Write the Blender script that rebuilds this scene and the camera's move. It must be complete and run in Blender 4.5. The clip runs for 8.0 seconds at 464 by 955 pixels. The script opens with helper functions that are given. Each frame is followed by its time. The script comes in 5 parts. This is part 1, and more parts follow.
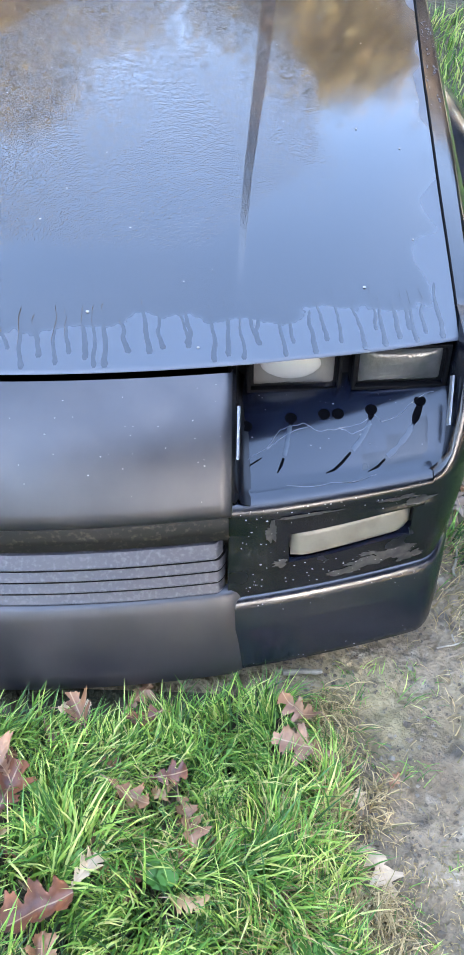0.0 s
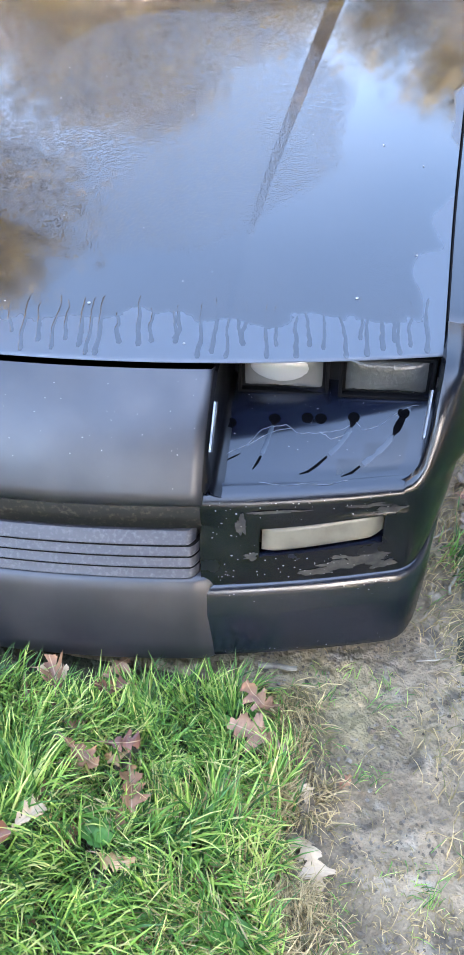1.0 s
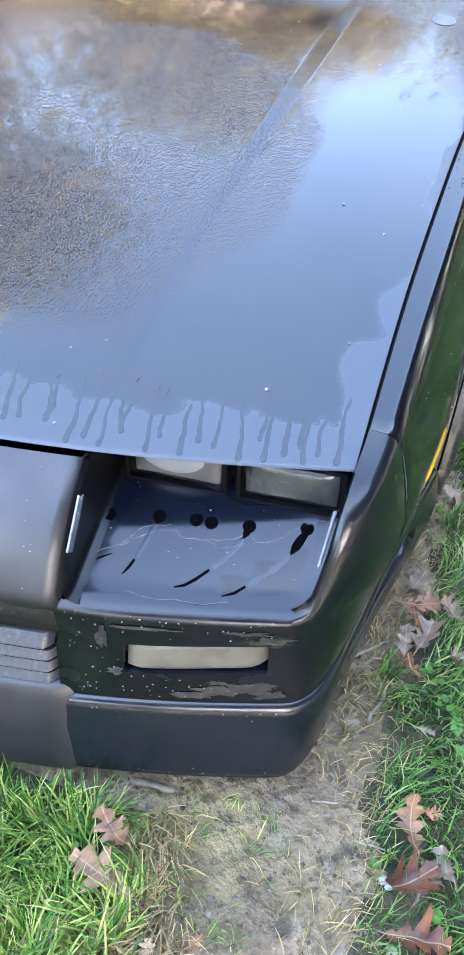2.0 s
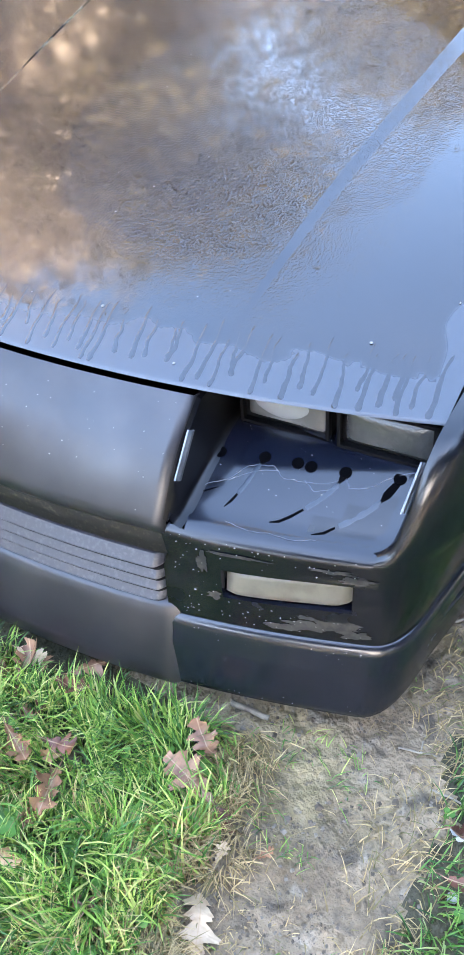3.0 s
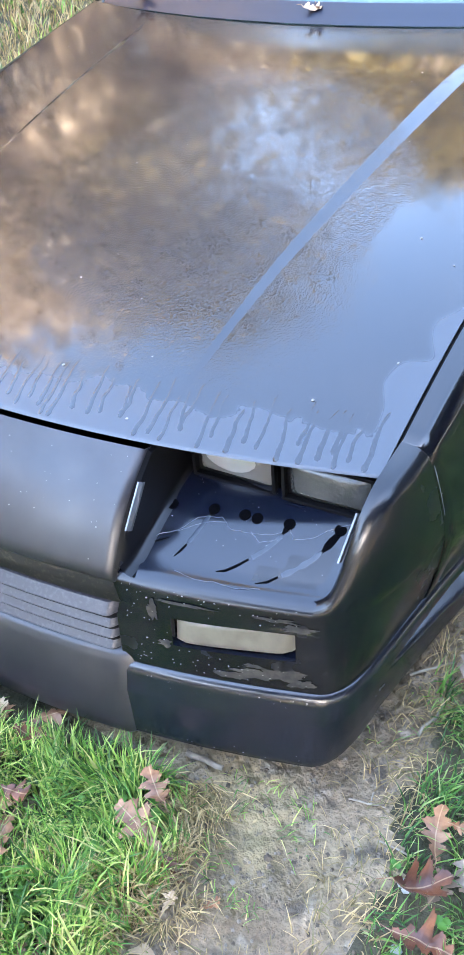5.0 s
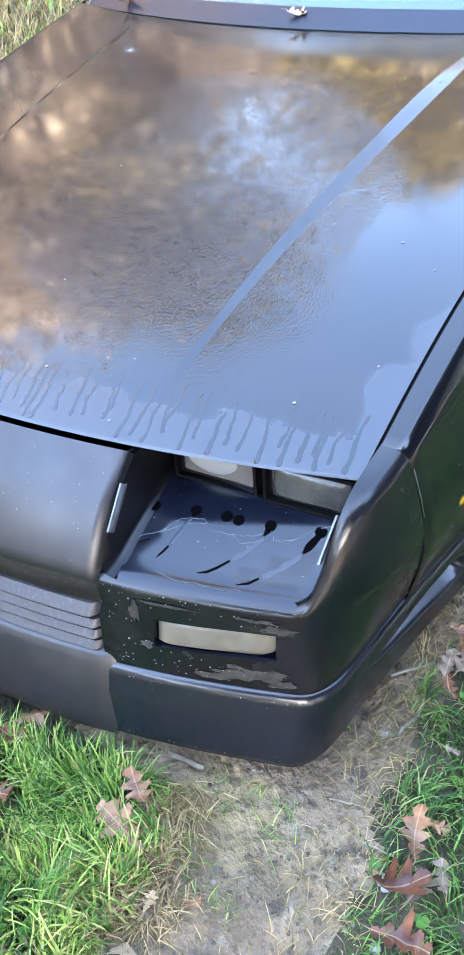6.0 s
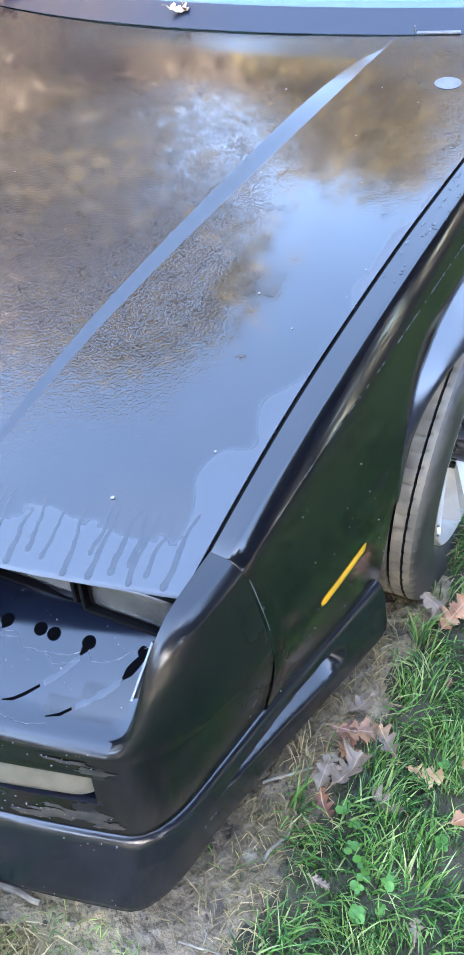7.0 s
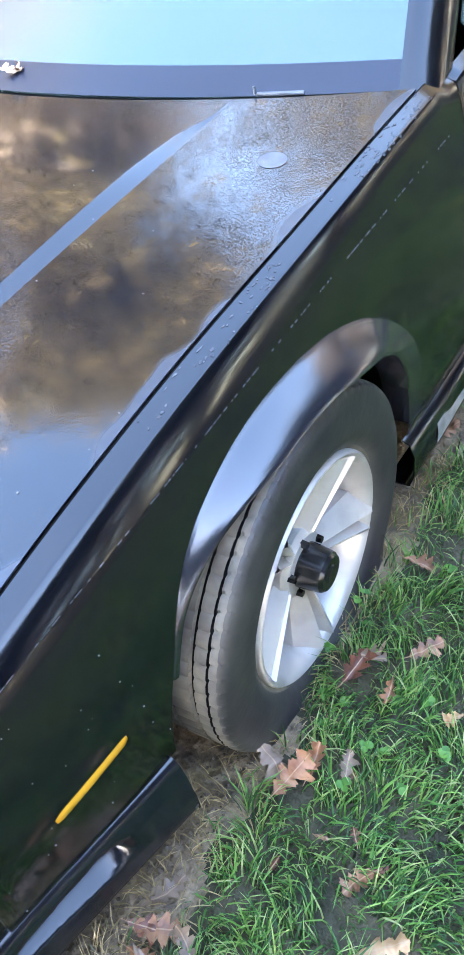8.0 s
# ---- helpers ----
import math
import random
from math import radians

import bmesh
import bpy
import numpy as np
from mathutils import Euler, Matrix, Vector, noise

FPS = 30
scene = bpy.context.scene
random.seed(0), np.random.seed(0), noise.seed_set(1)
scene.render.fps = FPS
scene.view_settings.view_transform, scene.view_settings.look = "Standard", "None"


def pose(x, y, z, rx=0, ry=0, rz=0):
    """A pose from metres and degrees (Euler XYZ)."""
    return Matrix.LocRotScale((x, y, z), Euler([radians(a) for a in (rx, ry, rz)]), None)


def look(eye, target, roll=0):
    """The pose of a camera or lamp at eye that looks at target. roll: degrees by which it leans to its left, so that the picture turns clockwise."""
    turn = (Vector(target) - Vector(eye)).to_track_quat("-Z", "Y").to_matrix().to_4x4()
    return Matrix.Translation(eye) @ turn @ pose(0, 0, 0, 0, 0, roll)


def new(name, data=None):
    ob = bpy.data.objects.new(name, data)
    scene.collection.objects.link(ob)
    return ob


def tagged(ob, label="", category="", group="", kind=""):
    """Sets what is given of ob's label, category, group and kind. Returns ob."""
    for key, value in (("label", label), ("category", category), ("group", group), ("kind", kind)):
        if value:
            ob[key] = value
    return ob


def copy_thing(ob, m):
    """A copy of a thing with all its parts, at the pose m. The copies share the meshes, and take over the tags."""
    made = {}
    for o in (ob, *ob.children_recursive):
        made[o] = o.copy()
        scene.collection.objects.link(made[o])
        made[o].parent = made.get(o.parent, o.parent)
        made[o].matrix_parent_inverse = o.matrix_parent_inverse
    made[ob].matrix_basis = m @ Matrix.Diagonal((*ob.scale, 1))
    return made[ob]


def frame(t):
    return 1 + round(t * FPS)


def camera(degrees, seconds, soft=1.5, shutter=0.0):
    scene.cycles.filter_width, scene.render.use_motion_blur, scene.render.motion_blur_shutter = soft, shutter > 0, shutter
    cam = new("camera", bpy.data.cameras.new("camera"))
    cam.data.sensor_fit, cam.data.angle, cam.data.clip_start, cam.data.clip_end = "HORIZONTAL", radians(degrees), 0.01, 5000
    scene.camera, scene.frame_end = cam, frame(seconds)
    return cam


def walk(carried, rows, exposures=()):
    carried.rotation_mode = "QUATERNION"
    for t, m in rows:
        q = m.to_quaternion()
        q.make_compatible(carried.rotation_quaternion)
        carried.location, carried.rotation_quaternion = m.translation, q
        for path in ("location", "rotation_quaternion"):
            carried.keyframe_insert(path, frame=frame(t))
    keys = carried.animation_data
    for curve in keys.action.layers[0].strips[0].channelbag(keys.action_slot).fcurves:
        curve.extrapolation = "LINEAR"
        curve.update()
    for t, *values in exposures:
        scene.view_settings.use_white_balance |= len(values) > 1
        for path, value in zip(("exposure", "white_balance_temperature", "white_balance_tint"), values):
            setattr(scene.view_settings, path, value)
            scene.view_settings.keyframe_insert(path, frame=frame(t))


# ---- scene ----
cam = camera(29.3, 8.0, soft=1.7)
PATH = [
    (0.0, -0.3922, -0.8689, 1.3301, 42.84, -12.58, -5.18),
    (0.5, -0.2644, -0.8959, 1.3716, 41.84, -10.46, 2.56),
    (1.0, -0.1465, -0.8932, 1.3946, 41.78, -8.90, 7.44),
    (1.5, -0.0231, -0.6879, 1.3451, 40.87, -11.09, 10.34),
    (2.0, 0.0431, -0.5603, 1.3821, 40.45, -10.63, 13.97),
    (2.2, 0.0806, -0.5518, 1.3774, 39.43, -7.16, 19.98),
    (3.3, 0.2742, -0.5813, 1.4347, 38.48, 1.95, 36.91),
    (3.5, 0.2995, -0.5804, 1.4333, 39.56, 1.79, 36.89),
    (4.0, 0.3175, -0.5423, 1.4406, 39.21, 1.73, 36.41),
    (5.3, 0.3405, -0.5661, 1.4530, 42.93, 1.51, 36.33),
    (5.5, 0.3418, -0.5645, 1.4553, 42.71, 1.35, 36.19),
    (6.0, 0.3474, -0.5616, 1.4574, 42.50, 0.57, 35.18),
    (6.5, 0.3840, -0.4572, 1.4459, 41.87, 0.63, 34.72),
    (7.0, 0.3789, -0.2131, 1.4052, 41.17, -0.04, 33.54),
    (7.5, 0.4166, -0.0101, 1.4205, 40.51, 0.36, 32.62),
    (8.0, 0.5329, 0.2735, 1.3961, 40.62, 4.75, 38.73),
]
# each row: seconds, eye, tilt, roll about the line of sight, turn
walk(cam, [(t, pose(x, y, z, 0, 0, turn) @ pose(0, 0, 0, tilt) @ pose(0, 0, 0, 0, 0, -roll)) for t, x, y, z, tilt, roll, turn in PATH],
     [(0.0, 5.20, 6800, 13), (6.5, 5.36, 6600, 13), (8.0, 5.30, 6450, 13)])

# ---- light ----
world = bpy.data.worlds.new("sky")
scene.world = world
world.use_nodes = True
wn, wl = world.node_tree.nodes, world.node_tree.links
sky = wn.new("ShaderNodeTexSky")
sky.sky_type, sky.sun_disc = "NISHITA", False
SUN_EL, SUN_AZ = 29.0, 146.0   # degrees; azimuth from +y towards +x
sky.sun_elevation, sky.sun_rotation = radians(SUN_EL), radians(SUN_AZ)
# broken cloud over the blue
wco = wn.new("ShaderNodeTexCoord")
wno = wn.new("ShaderNodeTexNoise")
wno.inputs["Scale"].default_value, wno.inputs["Detail"].default_value, wno.inputs["Roughness"].default_value = 2.0, 8.0, 0.55
wra = wn.new("ShaderNodeMapRange")
wra.inputs["From Min"].default_value, wra.inputs["From Max"].default_value, wra.inputs["To Max"].default_value = 0.45, 0.80, 0.10
wmi = wn.new("ShaderNodeMix")
wmi.data_type = "RGBA"
wmi.inputs["B"].default_value = (3.0, 3.1, 3.4, 1)
wl.new(wco.outputs["Generated"], wno.inputs["Vector"])
wl.new(wno.outputs["Fac"], wra.inputs["Value"])
wl.new(wra.outputs["Result"], wmi.inputs["Factor"])
wl.new(sky.outputs["Color"], wmi.inputs["A"])
wl.new(wmi.outputs["Result"], wn["Background"].inputs["Color"])
wn["Background"].inputs["Strength"].default_value = 0.115
sun = new("sun", bpy.data.lights.new("sun", "SUN"))
sun.data.energy, sun.data.angle, sun.data.color = 3.4, radians(5.0), (1.0, 0.90, 0.76)
sv = Vector((math.sin(radians(SUN_AZ)) * math.cos(radians(SUN_EL)), math.cos(radians(SUN_AZ)) * math.cos(radians(SUN_EL)), math.sin(radians(SUN_EL))))
sun.matrix_world = look(sv * 30, (0, 0, 0))


# ---- materials ----
def material(name, color=(0.5, 0.5, 0.5), rough=0.5, metal=0.0, ior=1.5, coat=0.0, bump=None, tint=None, rough_var=None):
    """A surface with its colour varied by noise (tint: scale, second colour, low, high), gloss varied by noise
    (rough_var: scale, other roughness, low, high), and fine relief (bump: scale, distance in metres, kind)."""
    m = bpy.data.materials.new(name)
    m.use_nodes = True
    n, l = m.node_tree.nodes, m.node_tree.links
    b = n["Principled BSDF"]
    b.inputs["Base Color"].default_value = (*color, 1)
    b.inputs["Roughness"].default_value = rough
    b.inputs["Metallic"].default_value = metal
    b.inputs["IOR"].default_value = ior
    b.inputs["Coat Weight"].default_value = coat
    co = n.new("ShaderNodeTexCoord")

    def ramp_noise(scale, low, high, detail=6.0):
        t = n.new("ShaderNodeTexNoise")
        t.inputs["Scale"].default_value, t.inputs["Detail"].default_value = scale, detail
        l.new(co.outputs["Object"], t.inputs["Vector"])
        r = n.new("ShaderNodeMapRange")
        r.inputs["From Min"].default_value, r.inputs["From Max"].default_value = low, high
        l.new(t.outputs["Fac"], r.inputs["Value"])
        return r.outputs["Result"]

    if tint:
        scale, other, low, high = tint
        mix = n.new("ShaderNodeMix")
        mix.data_type = "RGBA"
        mix.inputs["A"].default_value, mix.inputs["B"].default_value = (*color, 1), (*other, 1)
        l.new(ramp_noise(scale, low, high), mix.inputs["Factor"])
        l.new(mix.outputs["Result"], b.inputs["Base Color"])
    if rough_var:
        scale, other, low, high = rough_var
        mix = n.new("ShaderNodeMix")
        mix.inputs["A"].default_value, mix.inputs["B"].default_value = rough, other
        l.new(ramp_noise(scale, low, high), mix.inputs["Factor"])
        l.new(mix.outputs["Result"], b.inputs["Roughness"])
    if bump:
        scale, dist, kind = bump
        if kind == "noise":
            t = n.new("ShaderNodeTexNoise")
            t.inputs["Detail"].default_value = 8.0
            out = t.outputs["Fac"]
        else:
            t = n.new("ShaderNodeTexVoronoi")
            out = t.outputs["Distance"]
        t.inputs["Scale"].default_value = scale
        l.new(co.outputs["Object"], t.inputs["Vector"])
        bp = n.new("ShaderNodeBump")
        bp.inputs["Distance"].default_value = dist
        l.new(out, bp.inputs["Height"])
        l.new(bp.outputs["Normal"], b.inputs["Normal"])
    return m


PAINT = material("black_hood_paint", (0.008, 0.009, 0.012), 0.05, ior=1.62, rough_var=(3.0, 0.085, 0.45, 0.7))
FENDER = material("black_fender_paint", (0.003, 0.0033, 0.005), 0.10, ior=1.57, rough_var=(6.0, 0.20, 0.45, 0.7), bump=(25.0, 0.00004, "noise"))
PLASTIC = material("black_bumper_plastic", (0.003, 0.0037, 0.0058), 0.17, ior=1.45, rough_var=(7.0, 0.30, 0.4, 0.7), tint=(13.0, (0.021, 0.020, 0.020), 0.57, 0.80), bump=(60.0, 0.00008, "noise"))
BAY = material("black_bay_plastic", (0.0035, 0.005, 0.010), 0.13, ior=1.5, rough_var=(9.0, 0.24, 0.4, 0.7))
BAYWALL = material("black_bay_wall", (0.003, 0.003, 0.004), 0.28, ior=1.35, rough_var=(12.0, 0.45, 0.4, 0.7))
FADED = material("faded_black_plastic", (0.009, 0.009, 0.012), 0.32, ior=1.52, rough_var=(7.0, 0.48, 0.4, 0.7), tint=(9.0, (0.026, 0.023, 0.024), 0.42, 0.72))
DIRTY = material("dirty_black_plastic", (0.004, 0.004, 0.004), 0.6, ior=1.4, tint=(130.0, (0.045, 0.038, 0.028), 0.54, 0.70))
SLAT = material("grey_grille_plastic", (0.021, 0.020, 0.024), 0.45, tint=(160.0, (0.058, 0.053, 0.057), 0.5, 0.8))
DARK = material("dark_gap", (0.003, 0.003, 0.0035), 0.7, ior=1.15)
RUBBER = material("tyre_rubber", (0.014, 0.014, 0.017), 0.5, tint=(9.0, (0.045, 0.042, 0.037), 0.45, 0.72), bump=(70.0, 0.0006, "noise"))
SILVER = material("painted_silver_rim", (0.40, 0.39, 0.365), 0.38, metal=0.35, tint=(14.0, (0.28, 0.265, 0.235), 0.45, 0.75))
GLASS_TINT = material("windshield_glass", (0.050, 0.088, 0.088), 0.18, ior=1.72, rough_var=(5.0, 0.2, 0.4, 0.7))
LENS = material("headlamp_glass", (0.075, 0.076, 0.074), 0.10, ior=1.5, bump=(140.0, 0.0006, "noise"))
SIGNAL = material("clouded_signal_lens", (0.115, 0.102, 0.078), 0.32, tint=(30.0, (0.075, 0.066, 0.050), 0.4, 0.7))
AMBER = material("amber_marker_lens", (0.42, 0.22, 0.012), 0.25)
METAL = material("bare_metal_strip", (0.15, 0.16, 0.175), 0.4, metal=0.35, tint=(40.0, (0.10, 0.10, 0.105), 0.45, 0.7))
BLACKHUB = material("black_hub", (0.006, 0.006, 0.007), 0.2, ior=1.6)
STICKER = material("pale_sticker", (0.20, 0.21, 0.20), 0.6, tint=(25.0, (0.10, 0.10, 0.10), 0.45, 0.7))
MUD = material("mud", (0.14, 0.097, 0.053), 0.6, tint=(7.0, (0.28, 0.202, 0.122), 0.40, 0.62), bump=(45.0, 0.03, "noise"))


def add_moss(m):
    """Thin greenish moss and dark damp patches over the mud."""
    n, l = m.node_tree.nodes, m.node_tree.links
    b = n["Principled BSDF"]
    old = b.inputs["Base Color"].links[0].from_socket
    co = n.new("ShaderNodeTexCoord")
    for scale, colour, lo, hi, most in ((4.0, (0.15, 0.125, 0.034), 0.50, 0.70, 0.65), (15.0, (0.040, 0.030, 0.019), 0.53, 0.68, 0.9), (23.0, (0.44, 0.37, 0.28), 0.60, 0.72, 0.4), (90.0, (0.05, 0.04, 0.028), 0.58, 0.70, 0.7)):
        t = n.new("ShaderNodeTexNoise")
        t.inputs["Scale"].default_value, t.inputs["Detail"].default_value = scale, 5.0
        l.new(co.outputs["Object"], t.inputs["Vector"])
        r = n.new("ShaderNodeMapRange")
        r.inputs["From Min"].default_value, r.inputs["From Max"].default_value, r.inputs["To Max"].default_value = lo, hi, most
        l.new(t.outputs["Fac"], r.inputs["Value"])
        mix = n.new("ShaderNodeMix")
        mix.data_type = "RGBA"
        l.new(r.outputs["Result"], mix.inputs["Factor"])
        l.new(old, mix.inputs["A"])
        mix.inputs["B"].default_value = (*colour, 1)
        old = mix.outputs["Result"]
    l.new(old, b.inputs["Base Color"])


add_moss(MUD)


def add_dew(m):
    """Dew on the hood: a dull film with a scalloped border along the front and outer edges, a broad round patch of
    fine beads in the middle, and thinner beads on the rest."""
    n, l = m.node_tree.nodes, m.node_tree.links
    b = n["Principled BSDF"]
    co = n.new("ShaderNodeTexCoord")
    xyz = n.new("ShaderNodeSeparateXYZ")
    l.new(co.outputs["Object"], xyz.inputs["Vector"])

    def grain(scale, detail, rough=0.5):
        t = n.new("ShaderNodeTexNoise")
        t.inputs["Scale"].default_value, t.inputs["Detail"].default_value, t.inputs["Roughness"].default_value = scale, detail, rough
        l.new(co.outputs["Object"], t.inputs["Vector"])
        return t.outputs["Fac"]

    def calc(op, a, c):
        q = n.new("ShaderNodeMath")
        q.operation = op
        for i, v in enumerate((a, c)):
            if isinstance(v, float):
                q.inputs[i].default_value = v
            else:
                l.new(v, q.inputs[i])
        return q.outputs[0]

    def step(v, lo, hi, first=1.0, last=0.0):
        r = n.new("ShaderNodeMapRange")
        r.inputs["From Min"].default_value, r.inputs["From Max"].default_value = lo, hi
        r.inputs["To Min"].default_value, r.inputs["To Max"].default_value = first, last
        l.new(v, r.inputs["Value"])
        return r.outputs["Result"]

    def blend(f, a, c):
        mix = n.new("ShaderNodeMix")
        l.new(f, mix.inputs["Factor"])
        for key, v in (("A", a), ("B", c)):
            if isinstance(v, float):
                mix.inputs[key].default_value = v
            else:
                l.new(v, mix.inputs[key])
        return mix.outputs["Result"]

    x, y = xyz.outputs["X"], xyz.outputs["Y"]
    back = calc("SUBTRACT", calc("SUBTRACT", y, calc("MULTIPLY", calc("MULTIPLY", x, x), 0.22)), 0.132)
    lobes = calc("SUBTRACT", grain(7.0, 1.0), 0.5)
    fine = calc("SUBTRACT", grain(34.0, 2.0), 0.5)
    ragged = calc("ADD", calc("MULTIPLY", lobes, 0.08), calc("MULTIPLY", fine, 0.045))
    front = step(calc("ADD", back, ragged), 0.072, 0.082)
    limit = calc("ADD", calc("MULTIPLY", y, 0.085), 0.652)
    side = step(calc("ADD", calc("SUBTRACT", limit, x), calc("MULTIPLY", lobes, 0.16)), -0.004, 0.006)
    film = calc("MAXIMUM", front, side)
    # the round patch of beads
    px = calc("DIVIDE", calc("SUBTRACT", x, 0.18), 0.36)
    py = calc("DIVIDE", calc("SUBTRACT", y, 0.73), 0.40)
    reach = calc("ADD", calc("ADD", calc("MULTIPLY", px, px), calc("MULTIPLY", py, py)), calc("MULTIPLY", calc("SUBTRACT", grain(5.0, 2.0), 0.5), 0.5))
    patch = step(reach, 0.84, 1.06)
    rough = blend(patch, b.inputs["Roughness"].links[0].from_socket, 0.062)
    l.new(blend(film, rough, 0.36), b.inputs["Roughness"])
    col = n.new("ShaderNodeMix")
    col.data_type = "RGBA"
    col.inputs["A"].default_value, col.inputs["B"].default_value = (0.008, 0.009, 0.012, 1), (0.022, 0.028, 0.038, 1)
    l.new(film, col.inputs["Factor"])
    l.new(col.outputs["Result"], b.inputs["Base Color"])
    thin = step(grain(2.2, 3.0), 0.40, 0.56, 0.06, 0.45)
    amount = calc("MULTIPLY", calc("MAXIMUM", thin, patch), calc("SUBTRACT", 1.0, film))
    bp = n.new("ShaderNodeBump")
    bp.inputs["Distance"].default_value = 0.00036
    l.new(calc("MULTIPLY", amount, step(grain(265.0, 1.0), 0.44, 0.68)), bp.inputs["Height"])
    l.new(bp.outputs["Normal"], b.inputs["Normal"])


add_dew(PAINT)
HOLE = material("open_hole", (0.0015, 0.0015, 0.002), 0.9, ior=1.05)
LAWN = material("lawn_soil", (0.026, 0.026, 0.011), 0.8, tint=(9.0, (0.075, 0.060, 0.030), 0.38, 0.66), bump=(40.0, 0.03, "noise"))
WATER = material("running_water", (0.008, 0.009, 0.012), 0.09, ior=1.6)
# bluish sky sheen of the bay's water trails, put into the base colour
TRAIL_SHEEN = material("wet_trail_sheen", (0.012, 0.017, 0.026), 0.30, ior=1.5)
TREAD = material("dusty_tread", (0.095, 0.088, 0.074), 0.8, tint=(14.0, (0.20, 0.175, 0.135), 0.4, 0.68), bump=(70.0, 0.0009, "noise"))


def add_dust(m, colour, x0, x1):
    """Grey road dust that grows from the sidewall round the shoulder of the tyre."""
    n, l = m.node_tree.nodes, m.node_tree.links
    b = n["Principled BSDF"]
    co = n.new("ShaderNodeTexCoord")
    xyz = n.new("ShaderNodeSeparateXYZ")
    l.new(co.outputs["Object"], xyz.inputs["Vector"])
    t = n.new("ShaderNodeTexNoise")
    t.inputs["Scale"].default_value, t.inputs["Detail"].default_value = 11.0, 6.0
    l.new(co.outputs["Object"], t.inputs["Vector"])
    wave = n.new("ShaderNodeMath")
    wave.operation = "MULTIPLY_ADD"
    wave.inputs[1].default_value = 0.030
    l.new(t.outputs["Fac"], wave.inputs[0])
    l.new(xyz.outputs["X"], wave.inputs[2])
    r = n.new("ShaderNodeMapRange")
    r.inputs["From Min"].default_value, r.inputs["From Max"].default_value = x0, x1
    l.new(wave.outputs[0], r.inputs["Value"])
    mix = n.new("ShaderNodeMix")
    mix.data_type = "RGBA"
    l.new(r.outputs["Result"], mix.inputs["Factor"])
    l.new(b.inputs["Base Color"].links[0].from_socket, mix.inputs["A"])
    mix.inputs["B"].default_value = (*colour, 1)
    l.new(mix.outputs["Result"], b.inputs["Base Color"])


add_dust(RUBBER, (0.095, 0.088, 0.076), 0.024, -0.014)
PRIMER = material("flaked_grey_primer", (0.030, 0.026, 0.022), 0.65, tint=(70.0, (0.006, 0.006, 0.006), 0.40, 0.60))
FLECK = material("pale_grit", (0.21, 0.20, 0.18), 0.7)


# ---- mesh helpers ----
def part(name, bm, mat, parent=None, label="", smooth=True, thick=0.0, angle=40.0):
    """Links a bmesh as one mesh object, under parent if there is one."""
    me = bpy.data.meshes.new(name)
    bmesh.ops.recalc_face_normals(bm, faces=bm.faces[:]) if thick == 0.0 else None
    if smooth:
        for f in bm.faces:
            f.smooth = True
        for e in bm.edges:
            if len(e.link_faces) == 1 or (len(e.link_faces) == 2 and e.calc_face_angle(0.0) > radians(angle)):
                e.smooth = False
    bm.to_mesh(me)
    bm.free()
    me.materials.append(mat)
    ob = new(name, me)
    if parent:
        ob.parent = parent
    if thick:
        mod = ob.modifiers.new("thickness", "SOLIDIFY")
        mod.thickness, mod.offset = thick, -1.0
    if label:
        ob["label"] = label
    return ob


def sheet(points, closed=False, bm=None):
    """Faces between rows of points; the rows all have the same length."""
    bm = bm or bmesh.new()
    rows = [[bm.verts.new(p) for p in row] for row in points]
    for a, b in zip(rows, rows[1:]):
        n = len(a)
        for i in range(n if closed else n - 1):
            j = (i + 1) % n
            bm.faces.new((a[i], a[j], b[j], b[i]))
    return bm


def box(bm, size, at=(0, 0, 0), bevel=0.0, m=None):
    """Adds a bevelled box."""
    r = bmesh.ops.create_cube(bm, size=1.0)
    vs = r["verts"]
    bmesh.ops.scale(bm, vec=size, verts=vs)
    if bevel:
        es = list({e for v in vs for e in v.link_edges})
        g = bmesh.ops.bevel(bm, geom=es, offset=bevel, segments=2, affect="EDGES", profile=0.6)
        vs = list({v for f in g["faces"] for v in f.verts} | {v for v in vs if v.is_valid})
    mat = Matrix.Translation(at) @ (m or Matrix())
    bmesh.ops.transform(bm, matrix=mat, verts=vs)
    return vs


def ip(x, xs, ys):
    return float(np.interp(x, xs, ys))


def table(xs, ys, blur=0.07):
    """A smooth curve near the given points."""
    fx = np.arange(xs[0], xs[-1] + 0.004, 0.004)
    pad = 60
    fy = np.interp(fx, xs, ys)
    ext = np.concatenate([fy[0] + (fy[0] - fy[1]) * np.arange(pad, 0, -1), fy, fy[-1] + (fy[-1] - fy[-2]) * np.arange(1, pad + 1)])
    k = np.exp(-0.5 * (np.arange(-pad, pad + 1) * 0.004 / blur) ** 2)
    sy = np.convolve(ext, k / k.sum(), "valid")
    return lambda x: float(np.interp(x, fx, sy))


def sm(x):
    x = min(1.0, max(0.0, x))
    return x * x * (3 - 2 * x)


# ---- the car ----
# The car's own axes: x to its left side, y to its rear, z up. It leans a little on the soft ground.
car = new("parked_car")
car.matrix_world = Matrix(((0.98786, -0.06976, -0.13883, -0.6017), (0.06908, 0.99756, -0.00971, -0.0502), (0.13917, 0.0, 0.99027, -0.2488), (0, 0, 0, 1)))
tagged(car, "weathered black two-door sports car parked on muddy grass", "car")

